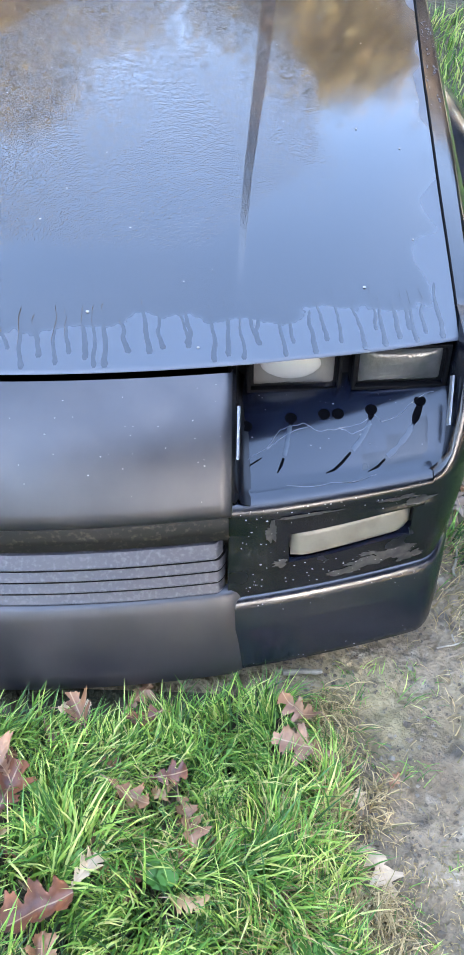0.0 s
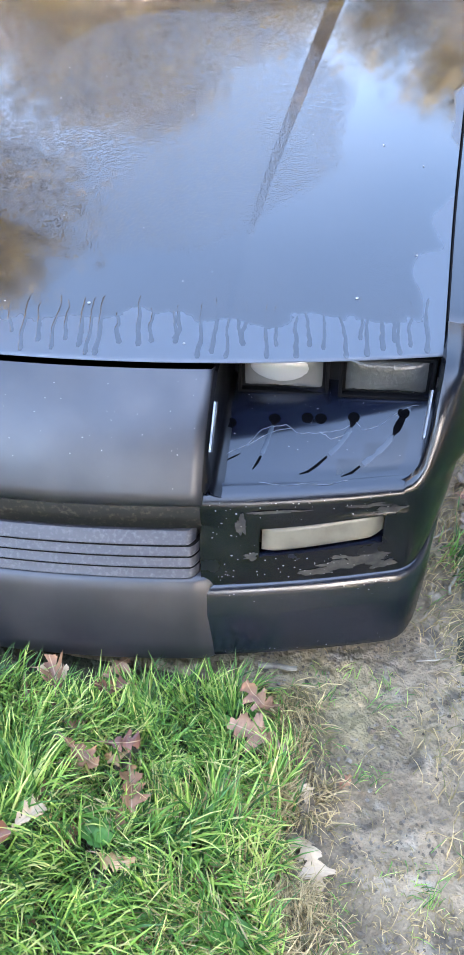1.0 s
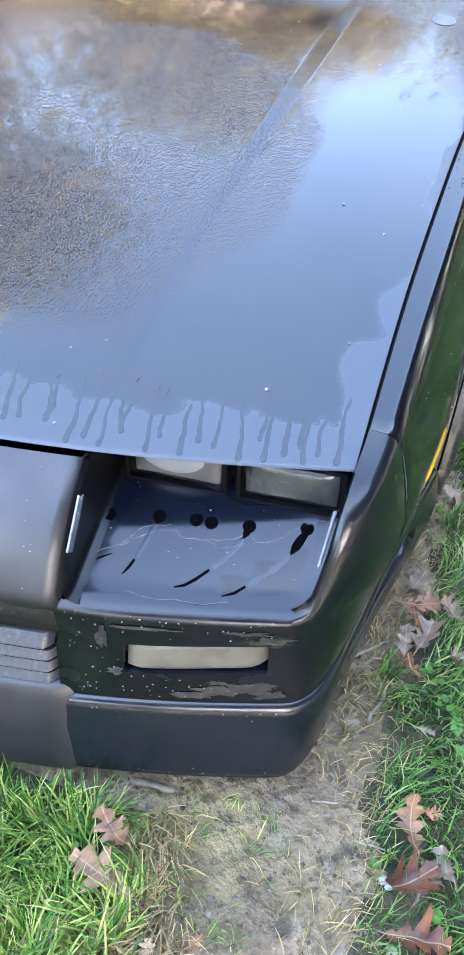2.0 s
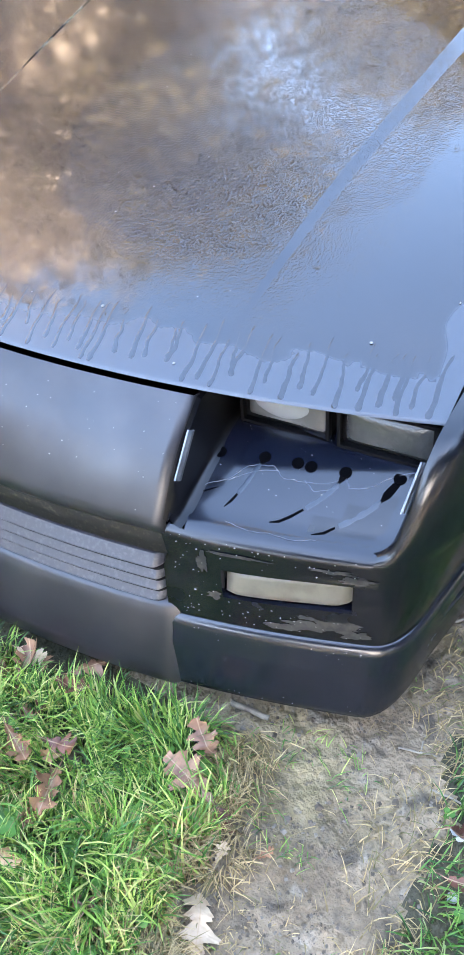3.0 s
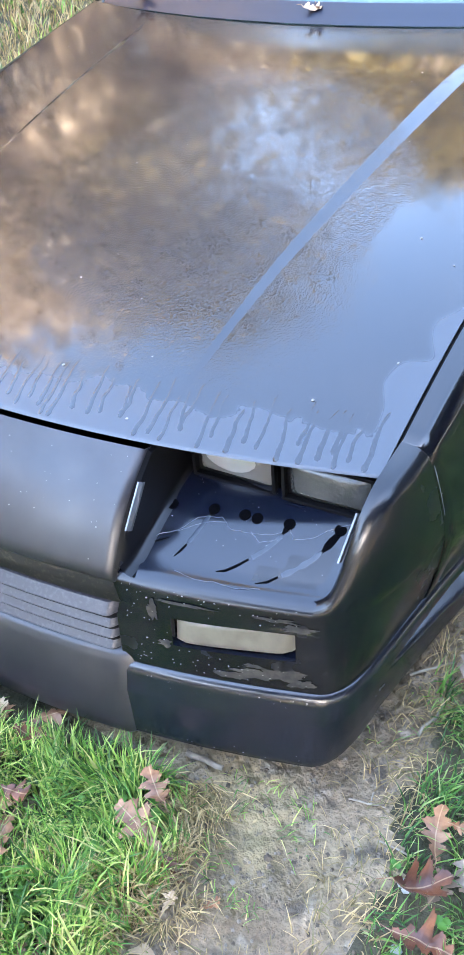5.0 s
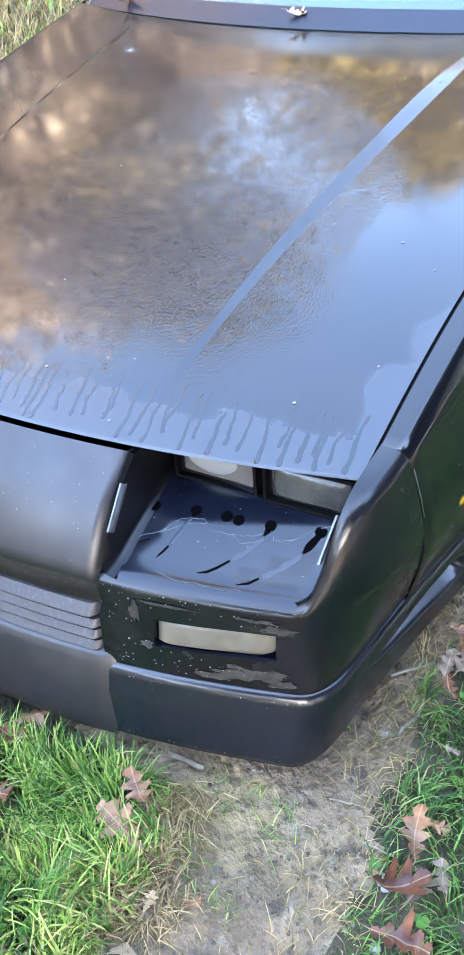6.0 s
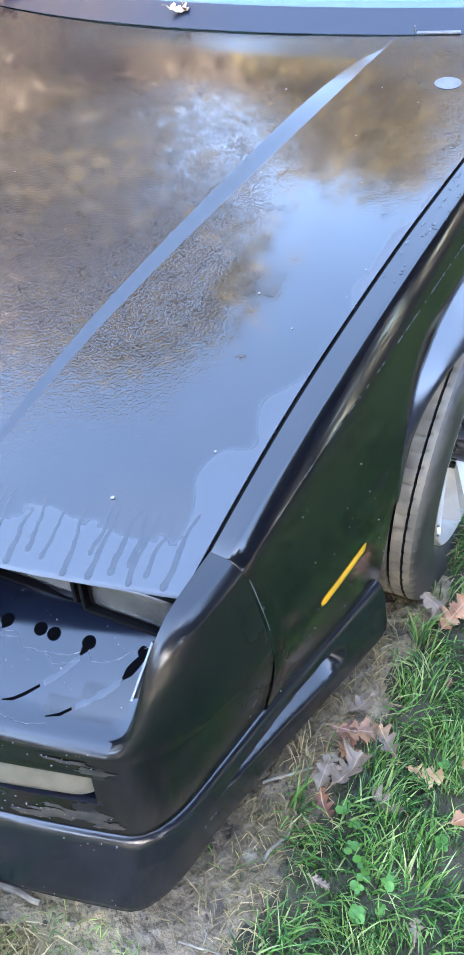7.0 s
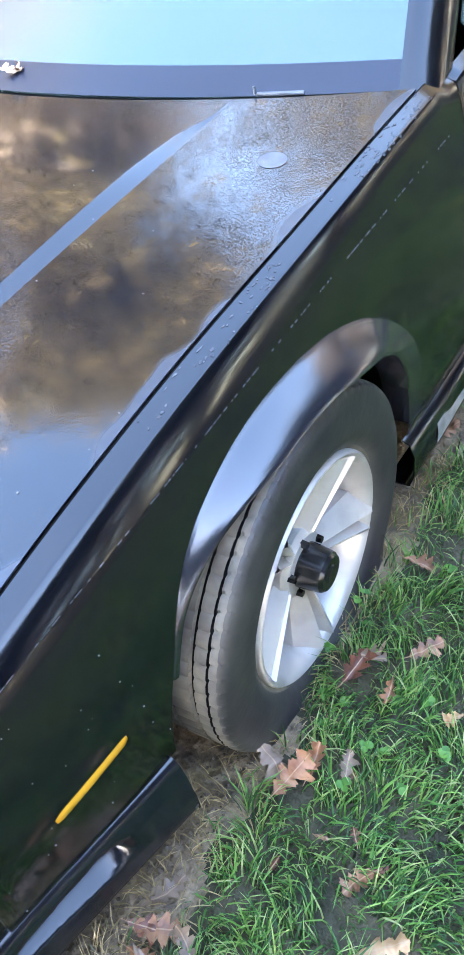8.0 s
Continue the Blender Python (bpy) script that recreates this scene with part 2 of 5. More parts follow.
HY = [0.10, 0.19, 0.26, 0.33, 0.45, 0.70, 1.00, 1.33, 1.50, 1.7]
HZ = [0.648, 0.672, 0.694, 0.714, 0.738, 0.783, 0.815, 0.843, 0.856, 0.866]


GAP_T = table([0.1, 0.55, 0.9, 1.17, 1.7], [0.727, 0.729, 0.742, 0.760, 0.785])


def hood_gap(y):
    return GAP_T(y)


def hood_front(x):
    return 0.132 + 0.22 * x * x


def hood_rear(x):
    return 1.42 + 0.26 * x * x


HCO = np.polyfit(HY, HZ, 4)


def hood_base(x, y):
    return float(np.polyval(HCO, y)) + ip(y, [0.2, 1.4], [0.11, 0.03]) * (0.36 - x * x)


def rib_out(y):
    return RIB_T(y)


RIB_T = table([0.0, 0.38, 0.556, 0.764, 1.05, 1.27, 1.6], [0.372, 0.396, 0.409, 0.431, 0.457, 0.476, 0.496])


def rib_width(y):
    return ip(y, [0.2, 0.36, 0.66, 1.0, 1.25, 1.34, 1.39, 1.415, 1.43], [0.006, 0.011, 0.018, 0.026, 0.031, 0.026, 0.014, 0.003, 0.002])


RISE_T = table([0.0, 0.28, 0.40, 0.60, 1.0, 1.15, 1.47, 1.8], [0.0, 0.0002, 0.0042, 0.0078, 0.0105, 0.0115, 0.0, 0.0], 0.05)


def hood_z(x, y):
    w = rib_width(y)
    s = min(1.0, max(0.0, (rib_out(y) - abs(x)) / w))
    return hood_base(x, y) + RISE_T(y) * s


def build_hood():
    cols = []
    for u in list(np.linspace(0, 0.95, 14)) + [0.985, 0.997, 1.0]:
        cols.append(("in", u))
    for u in (0.06, 0.35, 0.65, 0.94, 1.0):
        cols.append(("rib", u))
    for u in [0.004, 0.02] + list(np.linspace(0.08, 1, 14)):
        cols.append(("out", u))
    vs = np.concatenate([[0.0, 0.002, 0.004, 0.006, 0.012], np.linspace(0.02, 1, 70)])
    rows = []
    for v in vs:
        half = []
        for kind, u in cols:
            x = 0.5
            for _ in range(4):
                y = hood_front(x) + (hood_rear(x) - hood_front(x)) * v
                ro, w, g = rib_out(y), rib_width(y), hood_gap(y) - 0.0012
                x = (ro - w) * u if kind == "in" else ro - w + w * u if kind == "rib" else ro + (g - ro) * u
            z = hood_z(x, y)
            z -= 0.0025 * (1 - v / 0.004) ** 2 if v < 0.004 else 0.0
            half.append((x, y, z))
        rows.append([(-x, y, z) for x, y, z in half[:0:-1]] + half)
    return part("hood", sheet(rows), PAINT, car, "black hood streaked with dew and dried runs", thick=0.004)


hood = build_hood()


# outlines of the front in plan: straight-ish front, rounded corner, side
def outline(front, corner, side, n_front=26, n_corner=9, n_side=8):
    """front: y0, bend, last x; corner: control point; side: points that follow."""
    y0, k, x1 = front
    pts = [(x, y0 + k * x * x) for x in np.linspace(0.0, x1, n_front)]
    a, c, b = Vector(pts[-1]), Vector(corner), Vector(side[0])
    for t in np.linspace(0, 1, n_corner + 1)[1:]:
        p = a * (1 - t) ** 2 + c * 2 * t * (1 - t) + b * t * t
        pts.append((p.x, p.y))
    ys = np.linspace(side[0][1], side[-1][1], n_side + 1)[1:]
    for y in ys:
        pts.append((ip(y, [q[1] for q in side], [q[0] for q in side]), y))
    return pts


SIDE_Y = [0.20, 0.30, 0.50, 0.70, 1.00, 1.40, 2.20, 3.0]
SIDE_X = [0.780, 0.802, 0.827, 0.837, 0.848, 0.858, 0.872, 0.88]
SHZ_Y, SHZ = [0.20, 0.30, 0.50, 0.70, 0.95, 1.30, 1.67, 3.0], [0.655, 0.668, 0.700, 0.715, 0.735, 0.755, 0.765, 0.80]
SHX = [0.766, 0.774, 0.785, 0.797, 0.805, 0.817, 0.826, 0.85]


SIDE_T, SHZ_T, SHX_T = table(SIDE_Y, SIDE_X), table(SHZ_Y, SHZ), table(SHZ_Y, SHX)
LOW_T = table([0.2, 0.3, 0.6, 1.4, 3.0, 5.0], [0.757, 0.768, 0.826, 0.850, 0.86, 0.86])


def side_x(y, z):
    """How far out the flank stands."""
    xs, zs, xh, xb = SIDE_T(y), SHZ_T(y), SHX_T(y), LOW_T(y)
    if z >= 0.5:
        t = (z - 0.5) / (zs - 0.5)
        return xs + (xh - xs) * t ** 1.6
    t = (0.5 - z) / (0.5 - 0.348)
    return xs + (xb - xs) * min(t, 1.4) ** 1.5


# lower valance, in one piece round the front, with a cooling slot sunk into each side
def slot_depth(y, z):
    t = (y - 0.195) / 0.290
    if not 0 < t < 1:
        return 0.0
    half = 0.036 * t ** 0.7 * math.sqrt(max(0.0, 1 - max(0.0, (t - 0.82) / 0.18) ** 2))
    mid = 0.302 - 0.012 * t
    if half < 0.001:
        return 0.0
    q = (z - mid) / half
    return 0.046 * t ** 0.6 * sm((1.0 - q) / 0.2) * min(1.0, (q + 1.0) / 0.7) if abs(q) < 1 else 0.0


def build_valance():
    specs = [(0.352, (-0.046, 0.24, 0.69), (0.731, 0.083), [(0.742, 0.165), (0.770, 0.35), (0.818, 0.60)]),
             (0.348, (-0.0545, 0.24, 0.69), (0.738, 0.075), [(0.750, 0.165), (0.778, 0.35), (0.826, 0.60)]),
             (0.338, (-0.062, 0.24, 0.69), (0.745, 0.068), [(0.757, 0.165), (0.785, 0.35), (0.833, 0.60)]),
             (0.30, (-0.078, 0.24, 0.69), (0.748, 0.052), [(0.757, 0.165), (0.787, 0.35), (0.838, 0.60)]),
             (0.25, (-0.092, 0.235, 0.69), (0.748, 0.035), [(0.755, 0.165), (0.786, 0.35), (0.840, 0.60)]),
             (0.215, (-0.100, 0.23, 0.69), (0.745, 0.022), [(0.752, 0.165), (0.784, 0.35), (0.839, 0.60)]),
             (0.205, (-0.092, 0.23, 0.69), (0.738, 0.03), [(0.745, 0.165), (0.776, 0.35), (0.830, 0.60)])]
    lines = [(z, np.array(outline(f, c, s, 27, 9, 46))) for z, f, c, s in specs]
    zs = [q[0] for q in lines][::-1]
    stack = np.stack([q[1] for q in lines])[::-1]
    rows = []
    levels = [0.352, 0.350, 0.348, 0.343, 0.338] + list(np.linspace(0.333, 0.245, 27)) + [0.235, 0.225, 0.215, 0.205]
    for z in levels:
        o = [(float(np.interp(z, zs, stack[:, k, 0])), float(np.interp(z, zs, stack[:, k, 1]))) for k in range(stack.shape[1])]
        o = [(x - (slot_depth(y, z) if k > 36 else 0.0), y) for k, (x, y) in enumerate(o)]
        rows.append([(-x, y, z) for x, y in o[:0:-1]] + [(x, y, z) for x, y in o])
    return part("air_dam", sheet(rows), VALANCE, car, "black plastic lower valance", thick=-0.004, angle=60.0)


VALANCE = material("black_valance_plastic", (0.005, 0.0065, 0.0105), 0.16, ior=1.5, rough_var=(6.0, 0.28, 0.4, 0.7), bump=(60.0, 0.00006, "noise"))
air_dam = build_valance()


# ---- front fascia ----
def lip_y(x):
    return -0.010 + 0.21 * x * x


def nose_point(x, s):
    """On the sloping nose panel, s = 0 under the hood's edge, 1 at its lower lip."""
    yt, yl = hood_front(x) - 0.004, lip_y(x) + 0.002
    zt, zl = hood_z(x, hood_front(x)) - 0.012, 0.545
    b = 0.013 * math.sin(math.pi * s)
    return (x, yt + (yl - yt) * s - 0.74 * b, zt + (zl - zt) * s + 0.67 * b)


XN = 0.376   # half width of the nose panel


def build_nose():
    rows = []
    xs = np.linspace(-XN, XN, 45)
    for s in np.linspace(0, 1, 12):
        rows.append([nose_point(x, s) for x in xs])
    for dy, z in ((-0.003, 0.536), (-0.005, 0.527), (-0.005, 0.520), (-0.001, 0.514), (0.008, 0.511)):
        rows.append([(x, lip_y(x) + dy, z) for x in xs])
    band = [[(x, lip_y(x) + dy, z) for x in np.linspace(-XN - 0.006, XN + 0.006, 45)] for dy, z in ((0.008, 0.513), (0.004, 0.508), (0.0, 0.49), (-0.003, 0.464), (0.016, 0.4625), (0.018, 0.36))]
    part("grille_surround", sheet(band), DIRTY, car, "dirty black band above the grille", thick=-0.003)
    # the ends turn back into the body
    for r in rows:
        r.insert(0, (r[0][0] - 0.002, r[0][1] + 0.012, r[0][2] - 0.004))
        r.append((r[-1][0] + 0.002, r[-1][1] + 0.012, r[-1][2] - 0.004))
    return part("nose_panel", sheet(rows), FADED, car, "faded black plastic nose panel", thick=-0.003)


build_nose()


def slat_y(x, z):
    return lip_y(x) - 0.012 - 0.22 * (0.460 - z)


def build_slats():
    tops = [0.460, 0.437, 0.414, 0.391]
    for k, z in enumerate(tops):
        rows = []
        for dz, dy in ((0.0, 0.014), (0.0, 0.0065), (-0.0015, 0.0055), (-0.0062, 0.0022), (-0.0175, -0.0055), (-0.0192, -0.0045), (-0.0192, 0.014)):
            row = []
            for x in list(-np.linspace(1, 0.96, 6)) + list(np.linspace(-0.95, 0.95, 35)) + list(np.linspace(0.96, 1, 6)):
                xe = 0.3685 - (0.004 if k == 0 else 0.0)
                xx = x * xe
                end = 0.015 * max(0.0, (abs(x) - 0.96) / 0.04) ** 2
                row.append((xx, slat_y(xx, z + dz) + dy + end, z + dz))
            rows.append(row)
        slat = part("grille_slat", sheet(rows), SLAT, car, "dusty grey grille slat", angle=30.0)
        # upper faces of the lower slats are near black: the gaps' shade, painted on
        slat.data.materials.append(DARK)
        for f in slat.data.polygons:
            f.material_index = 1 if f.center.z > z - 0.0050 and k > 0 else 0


build_slats()


# centre of the lower valance stands a little proud
def build_lower_panel():
    rows = []
    for z, y0, k in ((0.3685, -0.030, 0.22), (0.3685, -0.046, 0.225), (0.362, -0.053, 0.23), (0.345, -0.062, 0.235), (0.32, -0.073, 0.238), (0.29, -0.085, 0.24), (0.25, -0.098, 0.235), (0.215, -0.107, 0.23), (0.206, -0.102, 0.23)):
        row = []
        for u in np.linspace(-1, 1, 49):
            xe = 0.392 + 0.012 * (0.36 - z) / 0.15
            x = u * xe
            edge = max(0.0, (abs(u) - 0.955) / 0.045)
            row.append((x, y0 + k * x * x + 0.010 * edge * edge, z))
        rows.append(row)
    return part("lower_panel", sheet(rows), FADED, car, "faded black plastic lower centre panel", thick=-0.003)


build_lower_panel()

# columns of the bumper's outer face: across the front, round the corner, along the side to the seam
SEAM = 0.313
FX = [0.373, 0.40, 0.42, 0.445, 0.463, 0.468, 0.50, 0.54, 0.58, 0.62, 0.665, 0.670, 0.69]
BAY_Z, Z_TOP = 0.532, 0.515   # front edge of the lamp bay's floor, top of the bumper's upright face
SIGX = (5, 10)   # columns between which the turn signal sits


def bumper_columns(lip=True):
    if lip:
        front, ctrl, side = (lambda x: -0.010 + 0.21 * x * x), (0.750, 0.110), [(0.776, 0.205), (0.802, SEAM)]
    else:
        front, ctrl, side = (lambda x: -0.050 + 0.24 * x * x), (0.736, 0.078), [(0.748, 0.165), (0.768, SEAM)]
    pts = [(x, front(x)) for x in FX]
    a, c, b = Vector(pts[-1]), Vector(ctrl), Vector(side[0])
    for t in np.linspace(0, 1, 11)[1:]:
        p = a * (1 - t) ** 2 + c * 2 * t * (1 - t) + b * t * t
        pts.append((p.x, p.y))
    for t in np.linspace(0, 1, 6)[1:]:
        pts.append((side[0][0] + (side[1][0] - side[0][0]) * t, side[0][1] + (side[1][1] - side[0][1]) * t))
    return pts


LIP, GRV = bumper_columns(True), bumper_columns(False)
ZR = [0.346, 0.352, 0.38, 0.405, 0.410, 0.43, 0.45, 0.468, 0.473, 0.485, 0.497, 0.507, Z_TOP]
SIGZ = (4, 7)


def face_point(c, z):
    t = (z - 0.348) / (0.540 - 0.348)
    (lx, ly), (gx, gy) = LIP[c], GRV[c]
    bulge = 0.006 * math.sin(math.pi * min(max(t, 0), 1)) * (0.0 if c < len(FX) else 1.0)
    return [gx + (lx - gx) * t + bulge, gy + (ly - gy) * t, z]


def fender_profile(y, n):
    """Points (x, z) from the flank at lip height over the shoulder to the hood's gap."""
    g = hood_gap(y) + 0.0014
    gz, zs, xs = hood_base(g, y) - 0.001, SHZ_T(y), SHX_T(y)
    pts = [(side_x(y, z), z) for z in np.linspace(Z_TOP, zs, 8)[:-1]]
    pts += [(g + 0.0016 + (xs - g - 0.0016) * a, gz + (zs - gz) * top_drop(a)) for a in np.linspace(1, 0, 40)]
    run = np.concatenate([[0], np.cumsum([math.dist(p, q) for p, q in zip(pts, pts[1:])])])
    return [(float(np.interp(d, run, [p[0] for p in pts])), float(np.interp(d, run, [p[1] for p in pts]))) for d in np.linspace(0, run[-1], n)]


def top_drop(a):
    """Fall of the fender's top from the gap to its crease: nearly flat, then rolling over."""
    return 0.22 * a + 0.78 * max(0.0, (a - 0.55) / 0.45) ** 1.6


def bay_z(x, y):
    y0 = lip_y(x) + 0.040
    t = (y - y0) / (0.268 - y0)
    return BAY_Z + (0.578 + 0.014 * (x - 0.39) / 0.3 - BAY_Z) * (1 - (1 - min(max(t, 0.0), 1.0)) ** 1.5)


def lip_fall(x):
    """The rounded lip before the lamp bay starts lower on the face than at the corner."""
    return 0.006 * (1 - sm((x - 0.58) / 0.11))


def build_bumper(s):
    seam_line = fender_profile(SEAM, 26)
    bm = bmesh.new()
    grid = []
    for z in ZR:
        row = []
        for c in range(len(LIP)):
            p = face_point(c, z)
            if p[0] < 0.43 and z > 0.455 and c < 4:
                p[1] += (lip_y(p[0]) - 0.002 - p[1]) * (1 - sm((p[0] - 0.373) / 0.055))
            if 4 <= c <= 12:
                p[2] += 0.011 * sm((p[0] - 0.468) / 0.2) * (1 if 0.40 < z < 0.48 else 0)
            if c < len(FX) and z > 0.49:
                p[2] -= lip_fall(p[0]) * ip(z, [0.49, Z_TOP], [0.3, 1.0])
            row.append(bm.verts.new((s * p[0], p[1], p[2])))
        grid.append(row)
    for i in range(len(ZR) - 1):
        for c in range(len(LIP) - 1):
            if SIGZ[0] <= i < SIGZ[1] and SIGX[0] <= c < SIGX[1]:
                continue
            bm.faces.new((grid[i][c], grid[i][c + 1], grid[i + 1][c + 1], grid[i + 1][c]))
    # the inner edge turns back beside the grille
    back = [bm.verts.new(r[0].co + Vector((-s * 0.001, 0.045, 0))) for r in grid]
    for i in range(len(ZR) - 1):
        bm.faces.new((grid[i][0], grid[i + 1][0], back[i + 1], back[i]))
    # the recess of the turn signal
    ring = [grid[SIGZ[0]][c] for c in range(SIGX[0], SIGX[1] + 1)] + [grid[i][SIGX[1]] for i in range(SIGZ[0] + 1, SIGZ[1])] \
        + [grid[SIGZ[1]][c] for c in range(SIGX[1], SIGX[0] - 1, -1)] + [grid[i][SIGX[0]] for i in range(SIGZ[1] - 1, SIGZ[0], -1)]
    inner = [bm.verts.new(v.co + Vector((0, 0.030, 0))) for v in ring]
    n = len(ring)
    for i in range(n):
        bm.faces.new((ring[i], ring[(i + 1) % n], inner[(i + 1) % n], inner[i]))
    # rounded lip and the floor of the lamp bay
    nf = len(FX)
    prev = grid[-1][:nf]
    rows = []
    for q in np.linspace(0, math.pi / 2, 8)[1:]:
        row = []
        for c in range(nf):
            y0, z0 = grid[-1][c].co.y, grid[-1][c].co.z
            row.append(bm.verts.new((s * FX[c], y0 + (lip_y(FX[c]) + 0.028 - y0) * (1 - math.cos(q)), z0 + (BAY_Z - z0) * math.sin(q))))
        rows.append(row)
    rows.append([bm.verts.new((s * FX[c], lip_y(FX[c]) + 0.040, BAY_Z)) for c in range(nf)])
    for t in np.linspace(0, 1, 15)[1:]:
        row = []
        for c in range(nf):
            y0 = lip_y(FX[c]) + 0.040
            y = y0 + (0.268 - y0) * t
            z = BAY_Z + (0.578 + 0.014 * (FX[c] - 0.39) / 0.3 - BAY_Z) * (1 - (1 - t) ** 1.5)
            row.append(bm.verts.new((s * FX[c], y, z)))
        rows.append(row)
    for r in rows:
        for c in range(nf - 1):
            bm.faces.new((prev[c], prev[c + 1], r[c + 1], r[c]))
        prev = r
    # the rail beside the lamp bay, round the corner up to the hood
    ncol = len(LIP) - nf + 1
    rail = []
    for k in range(ncol):
        c = nf - 1 + k
        t = k / (ncol - 1)
        ox, oy, _ = face_point(c, Z_TOP)
        ix = ip(t, [0, 0.2, 0.4, 0.6, 0.75, 1.0], [0.690, 0.712, 0.722, 0.7265, 0.7280, 0.7285])
        iy = ip(t, [0, 0.2, 0.4, 0.6, 0.75, 1.0], [0.104, 0.118, 0.150, 0.195, 0.232, SEAM])
        zt = ip(t, [0, 0.12, 0.25, 0.4, 0.55, 0.7, 1.0], [BAY_Z, 0.541, 0.570, 0.615, 0.655, 0.678, 0.689])
        col = [grid[-1][c]]
        blend = sm((t - 0.35) / 0.65)
        for k2, a in enumerate(np.linspace(0, 1, 26)):
            if k2 == 0:
                continue
            q = a * math.pi / 2
            f = (1 - math.cos(q)) ** 0.85
            p = Vector((ox + (ix - ox) * f, oy + (iy - oy) * f, Z_TOP + (zt - Z_TOP) * math.sin(q) ** 0.8))
            e = Vector((seam_line[k2][0], p.y, seam_line[k2][1]))
            p = p.lerp(e, blend)
            col.append(bm.verts.new((s * p.x, p.y, p.z)))
        ix, zt = abs(col[-1].co.x), col[-1].co.z
        for a in (0.15, 0.6, 1.0):
            zf = bay_z(0.689, iy) + 0.004
            col.append(bm.verts.new((s * (ix - 0.004 - 0.006 * a), iy + 0.002, zt + (zf - 0.006 - zt) * a)))
        rail.append(col)
    shelf = [[(s * 0.745, y, 0.652), (s * 0.723, y, 0.650)] for y in (0.25, 0.27, 0.31)]
    sheet(shelf, bm=bm)
    for a, b in zip(rail, rail[1:]):
        for i in range(len(a) - 1):
            bm.faces.new((a[i], b[i], b[i + 1], a[i + 1]))
    bmesh.ops.remove_doubles(bm, verts=bm.verts[:], dist=0.0004)
    ob = part("front_bumper", bm, PLASTIC, car, "black plastic bumper cover with peeling paint", angle=50.0)
    ob.data.materials.append(BAY)
    for f in ob.data.polygons:
        if f.normal.z > 0.9 and f.center.y > 0.02 and abs(f.center.x) < 0.73 and f.center.z < 0.6:
            f.material_index = 1
    return ob


for s in (1, -1):
    build_bumper(s)


def build_bay(s):
    """Inner walls of the lamp bay, in one shell."""
    bm = bmesh.new()
    top, mid, low = [], [], []
    for q in np.linspace(0, 1, 12):
        p = nose_point(XN, q)
        top.append((s * (p[0] - 0.001), p[1] + 0.003, p[2] - 0.001))
        yf = p[1] + 0.006
        mid.append((s * (XN + 0.006), yf, p[2] - 0.010))
        low.append((s * (XN + 0.016), yf, bay_z(XN + 0.016, yf) - 0.001))
    top.insert(0, (s * (XN - 0.001), 0.27, top[0][2] - 0.010))
    mid.insert(0, (s * (XN + 0.006), 0.27, mid[0][2]))
    low.insert(0, (s * (XN + 0.016), 0.27, bay_z(XN + 0.016, 0.27) - 0.001))
    fillet = [[(s * (XN + dx), p[1], p[2] + dz) for p in low] for dx, dz in ((0.011, 0.016), (0.0145, 0.007), (0.020, 0.0025), (0.030, 0.0004))]
    sheet([top, mid] + fillet, bm=bm)
    # back wall, behind the lamps
    sheet([[(s * x, 0.268, z) for x in (0.37, 0.55, 0.745)] for z in (0.56, 0.655)], bm=bm)
    # right of the floor, under the rail
    edge = bmesh.new()
    sheet([[(s * x, y, bay_z(min(x, 0.689), y) - 0.0004 - (0.0016 if y < 0.115 else 0.0) + 0.10 * (x - 0.683)) for y in (0.110, 0.122, 0.14, 0.16, 0.19, 0.22, 0.268)] for x in (0.676, 0.683, 0.70, 0.716, 0.728)], bm=edge)
    part("bay_floor", edge, BAY, car)
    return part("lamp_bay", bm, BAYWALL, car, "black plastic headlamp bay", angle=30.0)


for s in (1, -1):
    build_bay(s)


